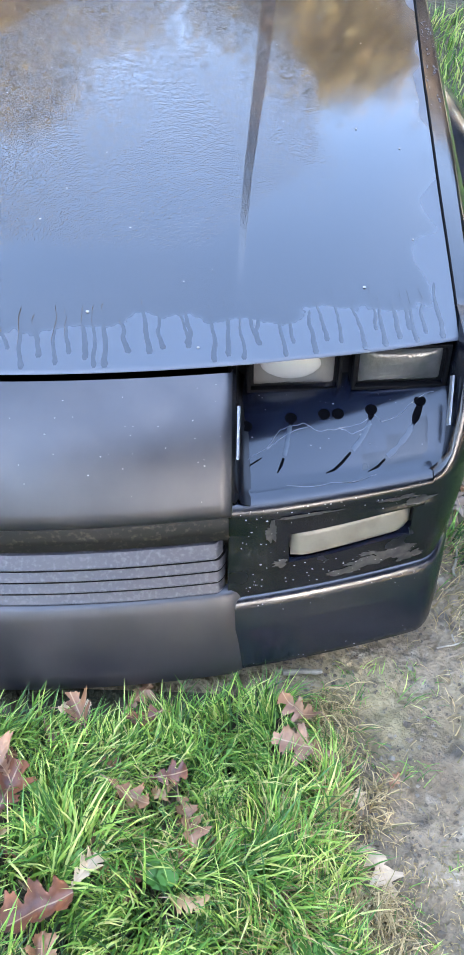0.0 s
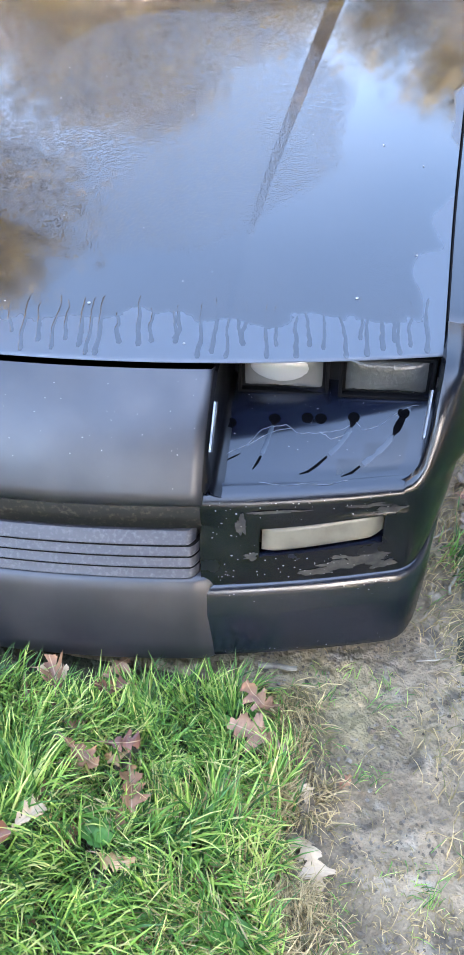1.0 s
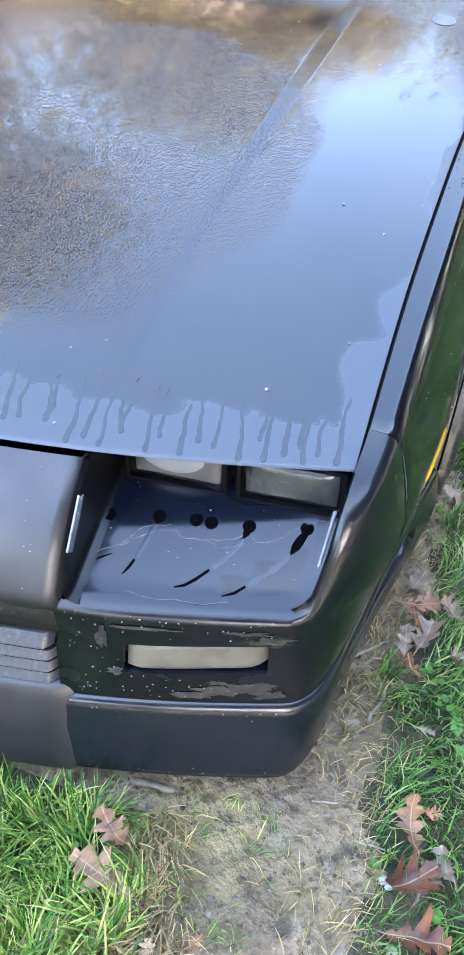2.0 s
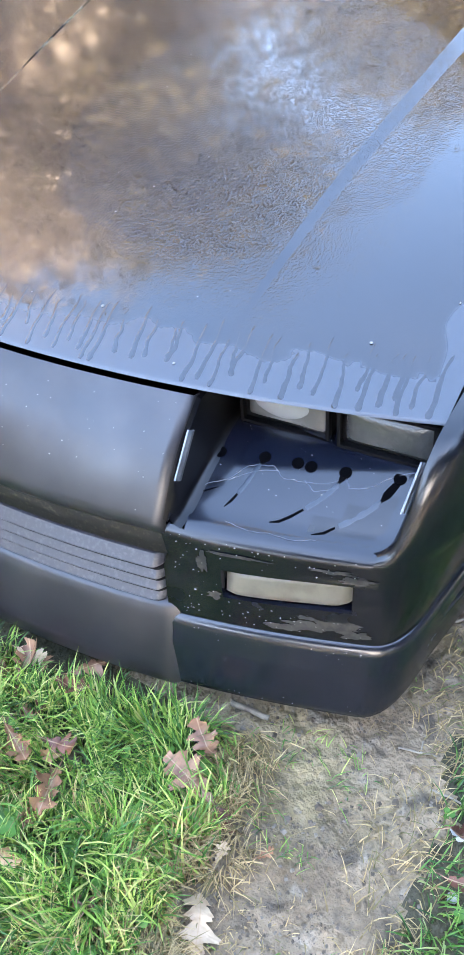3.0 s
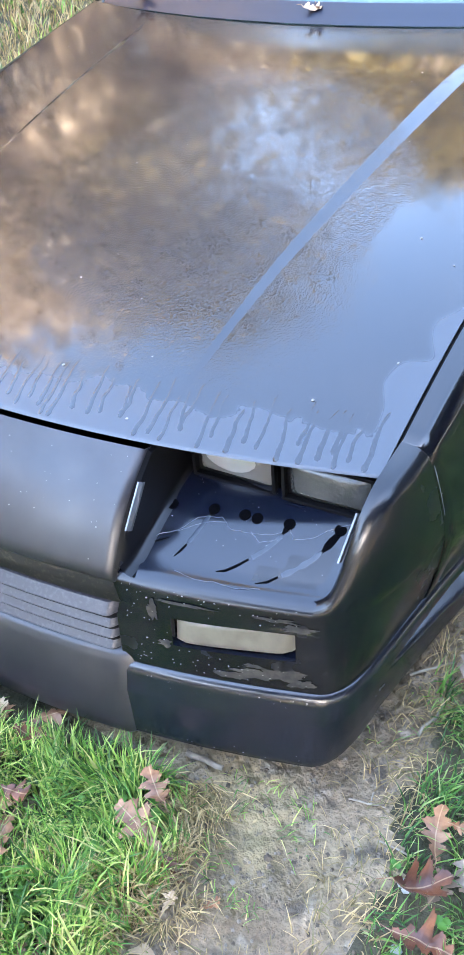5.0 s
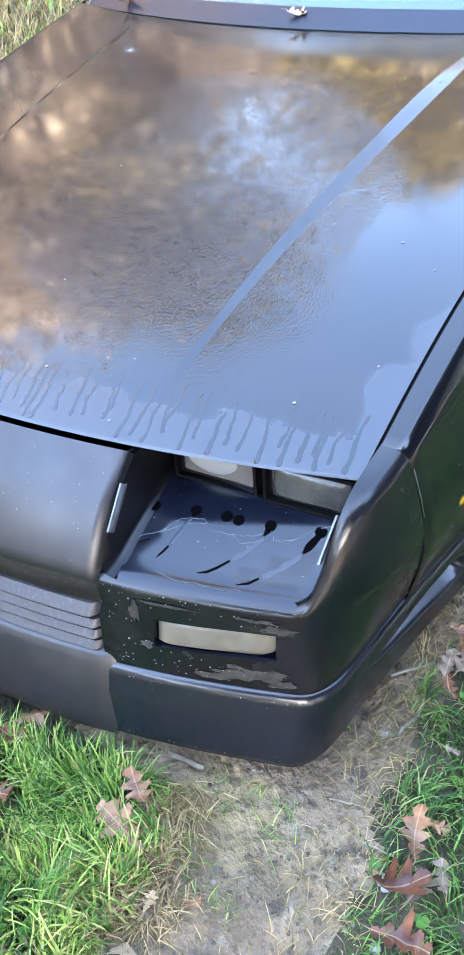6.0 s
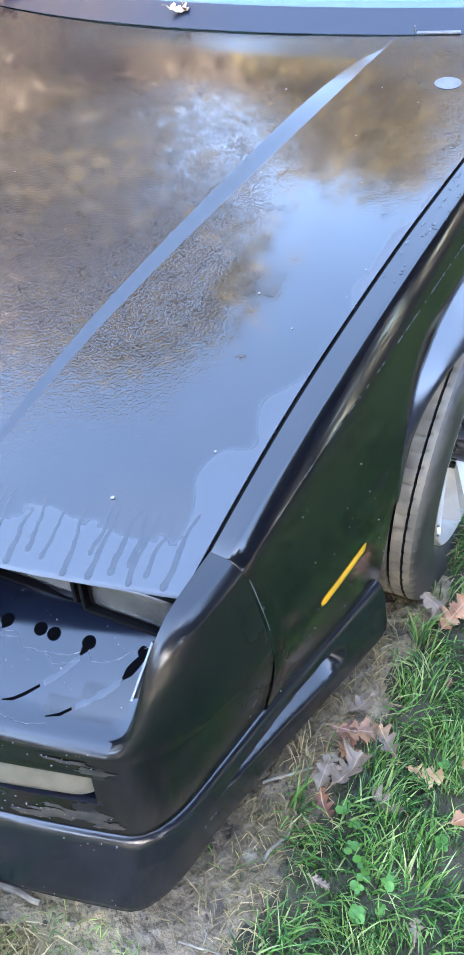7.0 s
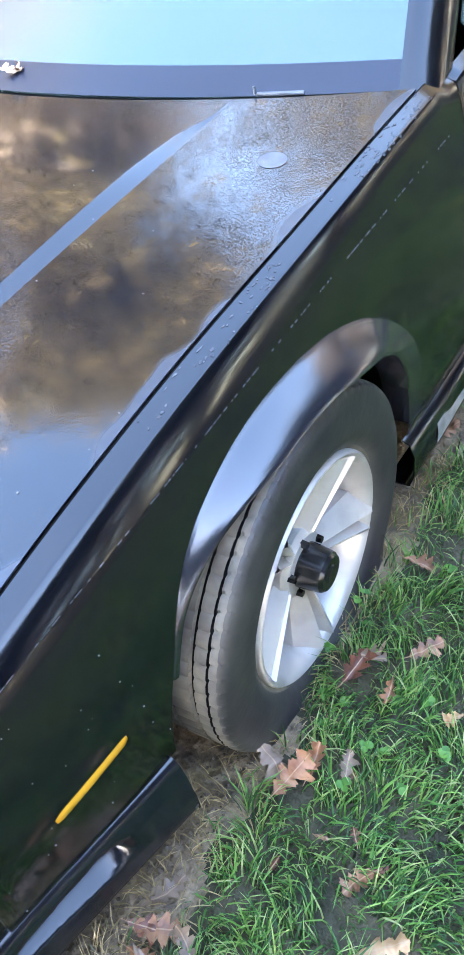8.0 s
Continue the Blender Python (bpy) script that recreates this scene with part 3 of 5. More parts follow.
def build_headlamp(s, x0, x1, z0, h, clear):
    """A rectangular sealed lamp: housing, glass with a rounded face and its bright rim."""
    holder = Matrix.Translation((s * (x0 + x1) / 2, 0.246, z0 + h / 2)) @ Euler((radians(-8), 0, s * radians(3))).to_matrix().to_4x4()
    w = x1 - x0
    bm = bmesh.new()
    box(bm, (w, 0.03, h), (0, 0.018, 0), 0.006)
    bmesh.ops.transform(bm, matrix=holder, verts=bm.verts[:])
    body = part("headlamp", bm, DARK, car, "black sealed-beam headlamp housing")
    rows = []
    for b in np.linspace(-1, 1, 13):
        row = []
        for a in np.linspace(-1, 1, 17):
            r = max(abs(a), abs(b))
            row.append((a * (w / 2 - 0.007), -0.004 + 0.010 * r ** 6 - 0.004 * (1 - a * a) * (1 - b * b), b * (h / 2 - 0.007)))
        rows.append(row)
    bm = sheet(rows)
    bmesh.ops.transform(bm, matrix=holder, verts=bm.verts[:])
    part("lamp_glass", bm, LENS if clear else LENS_DIM, body, "fluted glass lamp lens")
    if clear:
        bm = bmesh.new()
        bmesh.ops.create_uvsphere(bm, u_segments=24, v_segments=12, radius=1.0)
        bmesh.ops.transform(bm, matrix=holder @ Matrix.Translation((-0.004 * s, 0.0, 0.006)) @ Matrix.Diagonal((0.052, 0.0125, 0.030, 1)), verts=bm.verts[:])
        part("reflector", bm, REFLECT, body, "pale silver reflector bowl")
    bm = bmesh.new()
    for cx, cz, sx, sz in ((0, -h / 2 + 0.003, w, 0.006), (0, h / 2 - 0.003, w, 0.006), (-w / 2 + 0.003, 0, 0.006, h), (w / 2 - 0.003, 0, 0.006, h)):
        box(bm, (sx, 0.012, sz), (cx, -0.003, cz), 0.0015)
    bmesh.ops.transform(bm, matrix=holder, verts=bm.verts[:])
    part("lamp_rim", bm, DARK, body, "dark retaining rim")
    return body


LENS_DIM = material("dim_headlamp_glass", (0.032, 0.033, 0.033), 0.16, ior=1.5, bump=(160.0, 0.0008, "noise"), tint=(18.0, (0.06, 0.06, 0.058), 0.4, 0.7))
REFLECT = material("lamp_reflector", (0.30, 0.31, 0.31), 0.22, metal=0.4)
for s in (1, -1):
    build_headlamp(s, 0.400, 0.551, 0.574, 0.088, True)
    build_headlamp(s, 0.567, 0.720, 0.582, 0.080, False)


def face_mid(x):
    return 0.5 * (lip_y(x) - 0.050 + 0.24 * x * x)


def build_signal(s):
    bm = bmesh.new()
    rows = []
    for b in np.linspace(-1, 1, 9):
        row = []
        for a in np.linspace(-1, 1, 21):
            x = 0.567 + a * 0.0965
            zz = 0.441 + b * 0.0262 * (1 - (0.5 if a > 0 else 0.12) * abs(a) ** 10) + 0.011 * sm((x - 0.468) / 0.2)
            y = face_mid(x) + 0.30 * (zz - 0.445) + 0.002 + 0.010 * max(abs(a), abs(b)) ** 10
            row.append((s * x, y, zz))
        rows.append(row)
    lamp = part("turn_signal", sheet(rows, bm=bm), SIGNAL, car, "clouded clear turn signal lens", thick=0.004)
    return lamp


for s in (1, -1):
    build_signal(s)

# metal strips on the walls of the bay
for s in (1, -1):
    for a, b in ((Vector((0.3835, 0.069, 0.588)), Vector((0.3845, 0.123, 0.645))), (Vector((0.7110, 0.145, 0.588)), Vector((0.7165, 0.200, 0.640)))):
        d = (b - a).normalized()
        up = Vector((0, -d.z, d.y))
        off = Vector((0.003 if a.x < 0.5 else -0.003, 0, 0))
        bb = bmesh.new()
        rows3 = [[a + up * 0.0085, b + up * 0.0085], [a + up * 0.0085 + off, b + up * 0.0085 + off], [a + up * 0.0005 + off * 1.6, b + up * 0.0005 + off * 1.6], [a - up * 0.0085 + off, b - up * 0.0085 + off], [a - up * 0.0085, b - up * 0.0085]]
        strip = part("mounting_strip", sheet([[(s * p.x, p.y, p.z) for p in r] for r in rows3], bm=bb), METAL, car, "bare metal mounting strip", angle=20.0)

# screw holes in the floor of the bay, with the water that ran from them
HOLES = [(0.399, 0.165), (0.470, 0.180), (0.523, 0.187), (0.545, 0.188), (0.598, 0.196), (0.677, 0.212)]


for x, y in HOLES:
    bm = bmesh.new()
    bmesh.ops.create_circle(bm, cap_ends=True, radius=0.0095, segments=20)
    bmesh.ops.transform(bm, matrix=Matrix.Translation((x, y, bay_z(x, y) + 0.0012)) @ Matrix.Rotation(0.20, 4, "X"), verts=bm.verts[:])
    ext = bmesh.ops.extrude_face_region(bm, geom=bm.faces[:])
    bmesh.ops.translate(bm, vec=(0, 0, -0.004), verts=[g for g in ext["geom"] if isinstance(g, bmesh.types.BMVert)])
    part("screw_hole", bm, HOLE, car, "round dark screw hole")


# ---- flanks ----
HUB = Vector((0.847, 0.996, 0.320))
ARCH_D = [-20, 0, 15, 25, 34, 41, 47, 53, 62, 74, 89, 101, 113, 130, 150, 200]
ARCH_R = [0.375, 0.378, 0.382, 0.385, 0.388, 0.387, 0.383, 0.376, 0.362, 0.343, 0.334, 0.335, 0.342, 0.366, 0.367, 0.345]
FLARE_R = [0.377, 0.380, 0.384, 0.387, 0.391, 0.394, 0.396, 0.395, 0.386, 0.379, 0.376, 0.381, 0.394, 0.412, 0.420, 0.400]   # its outer edge


def arch_r(deg):
    """Radius of the wheel opening's lip; the opening is cut further forward at its lower front."""
    return 0.5 * ip(deg - 4, ARCH_D, ARCH_R) + 0.5 * ip(deg + 4, ARCH_D, ARCH_R)


ARCH_LINE = [((arch_r(d) + 0.006) * -math.cos(radians(d)), (arch_r(d) + 0.006) * math.sin(radians(d))) for d in np.linspace(0.5, 179.5, 60)]


def flank_bottom(y):
    for hy in (0.996, 3.56):
        if ARCH_LINE[0][0] < y - hy < ARCH_LINE[-1][0]:
            return max(0.34, 0.32 + ip(y - hy, [p[0] for p in ARCH_LINE], [p[1] for p in ARCH_LINE]))
    return 0.350 if y < 0.67 else 0.285


def flank_ys(y0, y1, step=0.03):
    ys = list(np.linspace(y0, y1, max(2, int((y1 - y0) / step))))
    for hy in (0.996, 3.56):
        if y0 < hy < y1:
            arc = [hy + p[0] + 0.0002 for p in ARCH_LINE[:-1]]
            ys = [y for y in ys if y - hy < ARCH_LINE[0][0] - 0.012 or y - hy > ARCH_LINE[-1][0] + 0.012] + [hy + ARCH_LINE[0][0] - 0.002, hy + ARCH_LINE[-1][0] + 0.002] + arc
    return sorted(ys)


def belt(y):
    """Inner upper edge of the flank: along the hood, then under the side glass."""
    if y < 1.6:
        g = hood_gap(y) + 0.0008
        return g, hood_base(g, y) - 0.001
    return ip(y, [1.6, 1.75, 2.6, 4.6], [0.783, 0.79, 0.80, 0.78]), ip(y, [1.6, 1.75, 2.6, 4.6], [0.832, 0.848, 0.868, 0.90])


def flank_column(s, y):
    gx, gz = belt(y)
    zs, xs = SHZ_T(y), SHX_T(y)
    pts = [(gx, gz - 0.010), (gx + 0.0002, gz - 0.0015), (gx + 0.0016, gz)]
    for a in (0.035, 0.2, 0.32, 0.44, 0.54, 0.58, 0.60, 0.62, 0.64, 0.66, 0.68, 0.72, 0.80, 0.90, 0.97, 1.0):
        pts.append((gx + 0.0016 + (xs - gx - 0.0016) * a, gz + (zs - gz) * top_drop(a)))
    zb = flank_bottom(y)
    for a in np.linspace(0, 1, 15)[1:]:
        z = zs + (zb - zs) * a
        pts.append((side_x(y, z), z))
    return [(s * x, y, z) for x, z in pts]


def build_flank(name, s, y0, y1, mat, label):
    cols = [flank_column(s, y) for y in flank_ys(y0, y1)]
    # the front edge turns in a little
    cols.insert(0, [(x - s * 0.0012, y, z - 0.0010) for x, y, z in cols[0]])
    cols[1] = [(x, y, z) for x, y, z in flank_column(s, y0 + 0.0012)]
    ob = part(name, sheet(cols), mat, car, label, angle=28.0, thick=0.003 * s)
    ob.data.materials.append(DARK)
    for f in ob.data.polygons:
        f.material_index = 1 if f.index % (len(cols[0]) - 1) < 3 and y0 < 1 else 0
    return ob


for s in (1, -1):
    build_flank("front_fender", s, SEAM + 0.0008, 1.66, FENDER, "glossy black front fender with chipped edge")
    build_flank("door", s, 1.665, 2.82, FENDER, "black car door")
    build_flank("rear_fender", s, 2.825, 4.62, FENDER, "black rear fender")


FLARE = material("satin_black_flare", (0.009, 0.010, 0.014), 0.15, ior=1.8, rough_var=(6.0, 0.24, 0.45, 0.7))


def build_flare(s, hy, y_axis_label):
    """The raised lip round a wheel opening."""
    rows = []
    for deg in np.linspace(26, 176, 64):
        th = radians(deg)
        inner, outer = arch_r(deg), 0.5 * ip(deg - 4, ARCH_D, FLARE_R) + 0.5 * ip(deg + 4, ARCH_D, FLARE_R)
        stand = 0.046 * sm((deg - 32) / 46) * sm((168 - deg) / 60)
        row = []
        for k, o in ((1.03, -0.10), (1.0, 0.02), (0.95, 0.10), (0.8, 0.30), (0.6, 0.54), (0.4, 0.75), (0.2, 0.92), (0.08, 0.985), (0.0, 1.0), (-0.03, 0.90), (-0.05, 0.4), (-0.05, -1.6)):
            r = outer + 0.008 if k > 1 else inner + (outer - inner) * k if k >= 0 else inner + 0.1 * k
            y, z = hy - r * math.cos(th), 0.32 + r * math.sin(th)
            x = side_x(y, max(z, 0.30)) + (0.0015 + o * stand if o > 0 else o * 0.03)
            row.append((s * x, y, z))
        rows.append(row)
    return part("wheel_arch_flare", sheet(rows), FLARE, car, "rounded black wheel arch flare", angle=60.0)


for s in (1, -1):
    for hy in (0.996, 3.56):
        build_flare(s, hy, "")


def build_wheel_house(s, hy):
    rows = []
    for th in np.linspace(radians(-8), radians(188), 30):
        rows.append([(s * x, hy - 0.43 * math.cos(th), 0.32 + 0.40 * math.sin(th)) for x in (0.785, 0.70, 0.55)])
    return part("wheel_housing", sheet(rows), DARK, car, "dark inner wheel housing")


for s in (1, -1):
    for hy in (0.996, 3.56):
        build_wheel_house(s, hy)

# side marker lens
for s in (1, -1):
    bm = bmesh.new()
    rows = []
    for b in np.linspace(-1, 1, 6):
        row = []
        for a in np.linspace(-1, 1, 13):
            y = 0.487 + 0.066 * a
            z = 0.496 + 0.0080 * b * (1 - 0.25 * abs(a) ** 8)
            row.append((s * (side_x(y, z) + 0.003 - 0.004 * max(abs(a) ** 12, abs(b) ** 4)), y, z))
        rows.append(row)
    part("side_marker", sheet(rows, bm=bm), AMBER, car, "amber side marker lens", thick=0.004 * s)

# end of the valance before the wheel
for s in (1, -1):
    bm = bmesh.new()
    sheet([[(s * 0.826, 0.60, 0.348), (s * 0.840, 0.601, 0.25), (s * 0.838, 0.601, 0.206)], [(s * 0.60, 0.605, 0.348), (s * 0.60, 0.605, 0.25), (s * 0.60, 0.605, 0.206)]], bm=bm)
    part("dam_end", bm, PLASTIC, car, thick=0.003)

# rocker panel under the door
for s in (1, -1):
    rows = []
    for z, x in ((0.305, 0.838), (0.298, 0.852), (0.27, 0.860), (0.22, 0.858), (0.19, 0.848), (0.185, 0.80)):
        rows.append([(s * (x + 0.006 * sm((y - 1.33) / 0.2)), y, z) for y in np.linspace(1.335, 3.21, 24)])
    rocker = part("rocker_panel", sheet(rows), FENDER, car, "black ribbed rocker panel", thick=0.003)
    bm = bmesh.new()
    rows = [[(s * (0.8685 - 0.1 * abs(z - 0.25)), y, z) for y in np.linspace(1.435, 1.63, 6)] for z in (0.272, 0.246, 0.222)]
    part("sticker", sheet(rows, bm=bm), STICKER, rocker, "worn pale rectangular sticker", thick=0.001)


# ---- wheels ----
def lathe(profile, n=72, wob=None):
    """Profile of (radius, x) turned about the x axis."""
    rows = []
    for r, x in profile:
        rows.append([(x, r * math.sin(2 * math.pi * i / n), r * math.cos(2 * math.pi * i / n)) for i in range(n)])
    return rows


def build_wheel():
    hub = new("wheel")
    hub.parent = car
    hub["label"] = "silver-white five-spoke wheel with worn tyre"
    n = 360
    prof = [(0.200, -0.014), (0.212, -0.002), (0.232, 0.008), (0.258, 0.009), (0.284, 0.009), (0.302, 0.006), (0.311, 0.000), (0.3145, -0.006),
            (0.316, -0.013), (0.3163, -0.0180), (0.312, -0.0187), (0.312, -0.0215), (0.3166, -0.0223), (0.317, -0.042), (0.311, -0.0435), (0.311, -0.0485), (0.318, -0.050), (0.3195, -0.084), (0.313, -0.0855), (0.313, -0.0915), (0.3195, -0.093), (0.318, -0.137), (0.311, -0.1385),
            (0.311, -0.1435), (0.317, -0.145), (0.316, -0.162), (0.306, -0.184), (0.28, -0.208), (0.232, -0.208), (0.20, -0.19)]
    rows = lathe(prof, n)
    for k in (7, 8, 9, 12, 13, 16, 17, 20, 21, 24, 25):
        for i in range(n):
            if (i + k // 4) % 5 == 0:
                x, a, b = rows[k][i]
                f = 0.988 if k in (7, 8, 9, 24, 25) else 0.992
                rows[k][i] = (x, a * f, b * f)
    # low on air: flattened where it stands, the sidewalls pushed out
    for k, r in enumerate(rows):
        for i, (x, a, b) in enumerate(r):
            low = -0.243 - b
            if low > -0.05:
                push = 0.30 * max(0.0, low + 0.05)
                r[i] = (x + push * (1 if x > -0.10 else -1) * min(1.0, abs(x + 0.10) / 0.07), a, max(b, -0.243))
    tyre = part("tyre", sheet(rows, closed=True), RUBBER, hub, "worn black rubber tyre with tan mud", angle=28.0)
    tyre.data.materials.append(TREAD)
    for f in tyre.data.polygons:
        if -0.19 < f.center.x < -0.008:
            f.material_index = 1
    tyre.data.materials.append(DARK)
    for f in tyre.data.polygons:
        if -0.16 < f.center.x < -0.03 and f.area < 4.5e-5 and f.index % n % 5 == 3:
            f.material_index = 0
        # groove faces take the gap black, so their shade is in the colour
        if any(a < -f.center.x < b for a, b in ((0.0182, 0.0220), (0.0435, 0.0485), (0.0855, 0.0915), (0.1385, 0.1435))):
            f.material_index = 2
    # rim: lip, barrel and back
    rim = part("rim", sheet(lathe([(0.196, -0.19), (0.186, -0.12), (0.180, -0.075), (0.178, -0.052), (0.183, -0.024), (0.189, -0.008), (0.194, 0.0), (0.2005, 0.003), (0.2045, -0.001), (0.2045, -0.012)], 96), closed=True), SILVER, hub, "silver-white painted rim", angle=50.0)
    disc = part("brake_disc", sheet(lathe([(0.0, -0.105), (0.17, -0.105), (0.17, -0.125)], 48), closed=True), DARK, hub)
    for k in range(5):
        a0 = radians(38 + 72 * k)
        bm = bmesh.new()
        rows = []
        # a broad spoke with two raised fins and a valley between them
        for r in np.linspace(0.046, 0.194, 9):
            t = (r - 0.046) / 0.148
            w = 0.025 + 0.038 * t
            top = -0.036 + 0.036 * t
            row = []
            for u, h in ((-1.0, -0.060), (-0.95, -0.030), (-0.36, 0.004), (-0.27, 0.006), (0.0, -0.022), (0.27, 0.006), (0.36, 0.004), (0.95, -0.030), (1.0, -0.060)):
                x = top + h * (0.6 + 0.5 * t)
                row.append(Vector((x, w * u, r)))
            rows.append(row)
        m = Matrix.Rotation(-a0, 4, "X")
        sheet([[m @ p for p in r] for r in rows], bm=bm)
        part("spoke", bm, SILVER, rim, "wedge-shaped double-finned spoke", angle=25.0)
    part("hub_plate", sheet(lathe([(0.03, -0.028), (0.055, -0.030), (0.066, -0.040), (0.066, -0.08)], 40), closed=True), SILVER, rim, "silver wheel centre", angle=30.0)
    cap = part("hub_cap", sheet(lathe([(0.0, 0.022), (0.015, 0.022), (0.018, 0.019), (0.031, 0.019), (0.036, 0.013), (0.039, -0.01), (0.041, -0.04)], 32), closed=True), BLACKHUB, hub, "black hub cap", angle=30.0)
    for k in range(5):
        a = radians(74 + 72 * k)
        bm = bmesh.new()
        bmesh.ops.create_cone(bm, cap_ends=True, segments=6, radius1=0.0085, radius2=0.007, depth=0.022)
        bmesh.ops.transform(bm, matrix=Matrix.Translation((-0.031, 0.050 * math.sin(a), 0.050 * math.cos(a))) @ Matrix.Rotation(math.pi / 2, 4, "Y"), verts=bm.verts[:])
        part("lug_nut", bm, BLACKHUB, hub, "black lug nut", angle=20.0)
    return hub


wheel = build_wheel()
wheel.matrix_basis = pose(0.847, 0.996, 0.320, 0, 2.4, 1.2)
for x, y, rz in ((-0.847, 0.996, 180), (0.847, 3.56, 0), (-0.847, 3.56, 180)):
    copy_thing(wheel, pose(x, y, 0.32, 0, 0, rz))

# ---- cowl, glass and cabin ----
def glass_low_y(x):
    return hood_rear(x) + 0.012


def glass_point(u, v):
    """On the windshield; u from -1 to 1 across, v from 0 at the cowl to 1 at the roof."""
    half = 0.752 - 0.165 * v
    x = u * half
    y0, z0 = glass_low_y(x), hood_base(x, 1.44) + 0.001
    y1, z1 = 2.16 + 0.12 * x * x, 1.240 - 0.06 * x * x
    b = 0.012 * math.sin(math.pi * v)
    return (x, y0 + (y1 - y0) * v - b * 0.5, z0 + (z1 - z0) * v + b)


COWL = material("black_glass_border", (0.006, 0.008, 0.018), 0.28, ior=1.5, rough_var=(9.0, 0.4, 0.4, 0.7))
windshield = part("windshield", sheet([[glass_point(u, v) for u in np.linspace(-1, 1, 31)] for v in np.linspace(0, 1, 14)]), GLASS_TINT, car, "tinted windshield reflecting the sky", thick=0.005)
rows = []
for v in (0.0, 0.02, 0.04, 0.06, 0.078):
    rows.append([tuple(Vector(glass_point(u, v)) + Vector((0, -0.0008, 0.0016))) for u in np.linspace(-1, 1, 41)])
part("glass_border", sheet(rows), COWL, windshield, "black band along the foot of the windshield", thick=0.001)
rows = []
for dy, dz in ((-0.004, -0.010), (0.004, -0.006), (0.016, -0.002)):
    rows.append([(x, hood_rear(x) + dy, hood_base(x, 1.44) + dz) for x in np.linspace(-0.80, 0.80, 41)])
part("cowl", sheet(rows), DARK, car, "dark gap below the windshield", thick=0.003)

for s in (1, -1):
    rows = []
    for v in np.linspace(-0.02, 1, 14):
        p = Vector(glass_point(1.0, v))
        rows.append([(s * (p.x - 0.004), p.y, p.z + 0.004), (s * (p.x + 0.012), p.y + 0.004, p.z + 0.009), (s * (p.x + 0.035), p.y + 0.03, p.z + 0.004), (s * (p.x + 0.052), p.y + 0.075, p.z - 0.03), (s * (p.x + 0.045), p.y + 0.095, p.z - 0.05)])
    part("windshield_pillar", sheet(rows), FENDER, car, "black windshield pillar", angle=50.0, thick=0.003 * s)

rows = []
for y, h, w in ((2.158, 1.237, 0.58), (2.40, 1.262, 0.585), (2.7, 1.268, 0.59), (3.05, 1.24, 0.59)):
    rows.append([(w * u * 1.06, y + 0.12 * (w * u) ** 2 * (1 if y < 2.3 else 0), h - 0.06 * (w * u) ** 2 - 0.05 * max(0, abs(u) - 0.8) / 0.2) for u in np.linspace(-1, 1, 15)])
part("roof", sheet(rows), FENDER, car, "black car roof", thick=0.004)
rows = []
for y, h, w in ((3.055, 1.238, 0.59), (3.5, 1.13, 0.62), (4.0, 1.0, 0.66), (4.25, 0.945, 0.68)):
    rows.append([(w * u * 1.06, y, h - 0.06 * (w * u) ** 2) for u in np.linspace(-1, 1, 13)])
part("hatch_glass", sheet(rows), GLASS_TINT, car, "dark rear hatch glass", thick=0.005)
rows = []
for y, h in ((4.255, 0.94), (4.5, 0.925), (4.64, 0.90), (4.68, 0.80), (4.72, 0.6), (4.70, 0.35)):
    rows.append([(0.80 * u, y - 0.06 * u * u, h) for u in np.linspace(-1, 1, 13)])
part("tail_panel", sheet(rows), FENDER, car, "black tail panel", thick=0.004)
for s in (1, -1):
    rows = []
    for y in np.linspace(1.78, 4.3, 22):
        zt = ip(y, [1.78, 2.30, 2.6, 3.05, 4.3], [0.88, 1.20, 1.225, 1.19, 0.915])
        xt = ip(y, [1.78, 2.30, 2.6, 3.05, 4.3], [0.775, 0.62, 0.62, 0.63, 0.74])
        bx, bz = belt(y)
        rows.append([(s * xt, y, zt), (s * (xt * 0.5 + bx * 0.5 + 0.008), y, (zt + bz) / 2), (s * bx, y, bz - 0.004)])
    part("side_glass", sheet(rows), GLASS_TINT, car, "dark side glass", thick=0.004 * s)

# dark tub that closes the body below
bm = bmesh.new()
sheet([[(x, y, 0.60) for x in (-0.70, 0.70)] for y in (0.285, 1.30, 1.50)], bm=bm)
part("engine_cover", bm, DARK, car, thick=0.004)
bm = bmesh.new()
box(bm, (1.5, 3.3, 0.10), (0, 2.95, 0.27))
part("floor_pan", bm, DARK, car)
bm = bmesh.new()
box(bm, (1.12, 0.25, 0.22), (0, 0.30, 0.40))
part("crash_bar", bm, DARK, car)


# added dark strips under the gaps beside the hood, standing in for the shade there
for s in (1, -1):
    rows = []
    for y in np.linspace(0.26, 1.54, 40):
        g = hood_gap(y)
        rows.append([(s * (g + dx), y, hood_base(g, y) - 0.0065) for dx in (-0.014, -0.004, 0.0004)])
    part("hood_gap_shade", sheet(rows), DARK, car)

# small pale clip at the foot of the glass
bm = bmesh.new()
box(bm, (0.084, 0.009, 0.005), (0, 0, 0), 0.0018)
box(bm, (0.004, 0.004, 0.016), (-0.046, 0.002, 0.005), 0.001)
bmesh.ops.transform(bm, matrix=pose(0.562, 1.514, hood_base(0.562, 1.44) + 0.006, 0, 0, 13), verts=bm.verts[:])
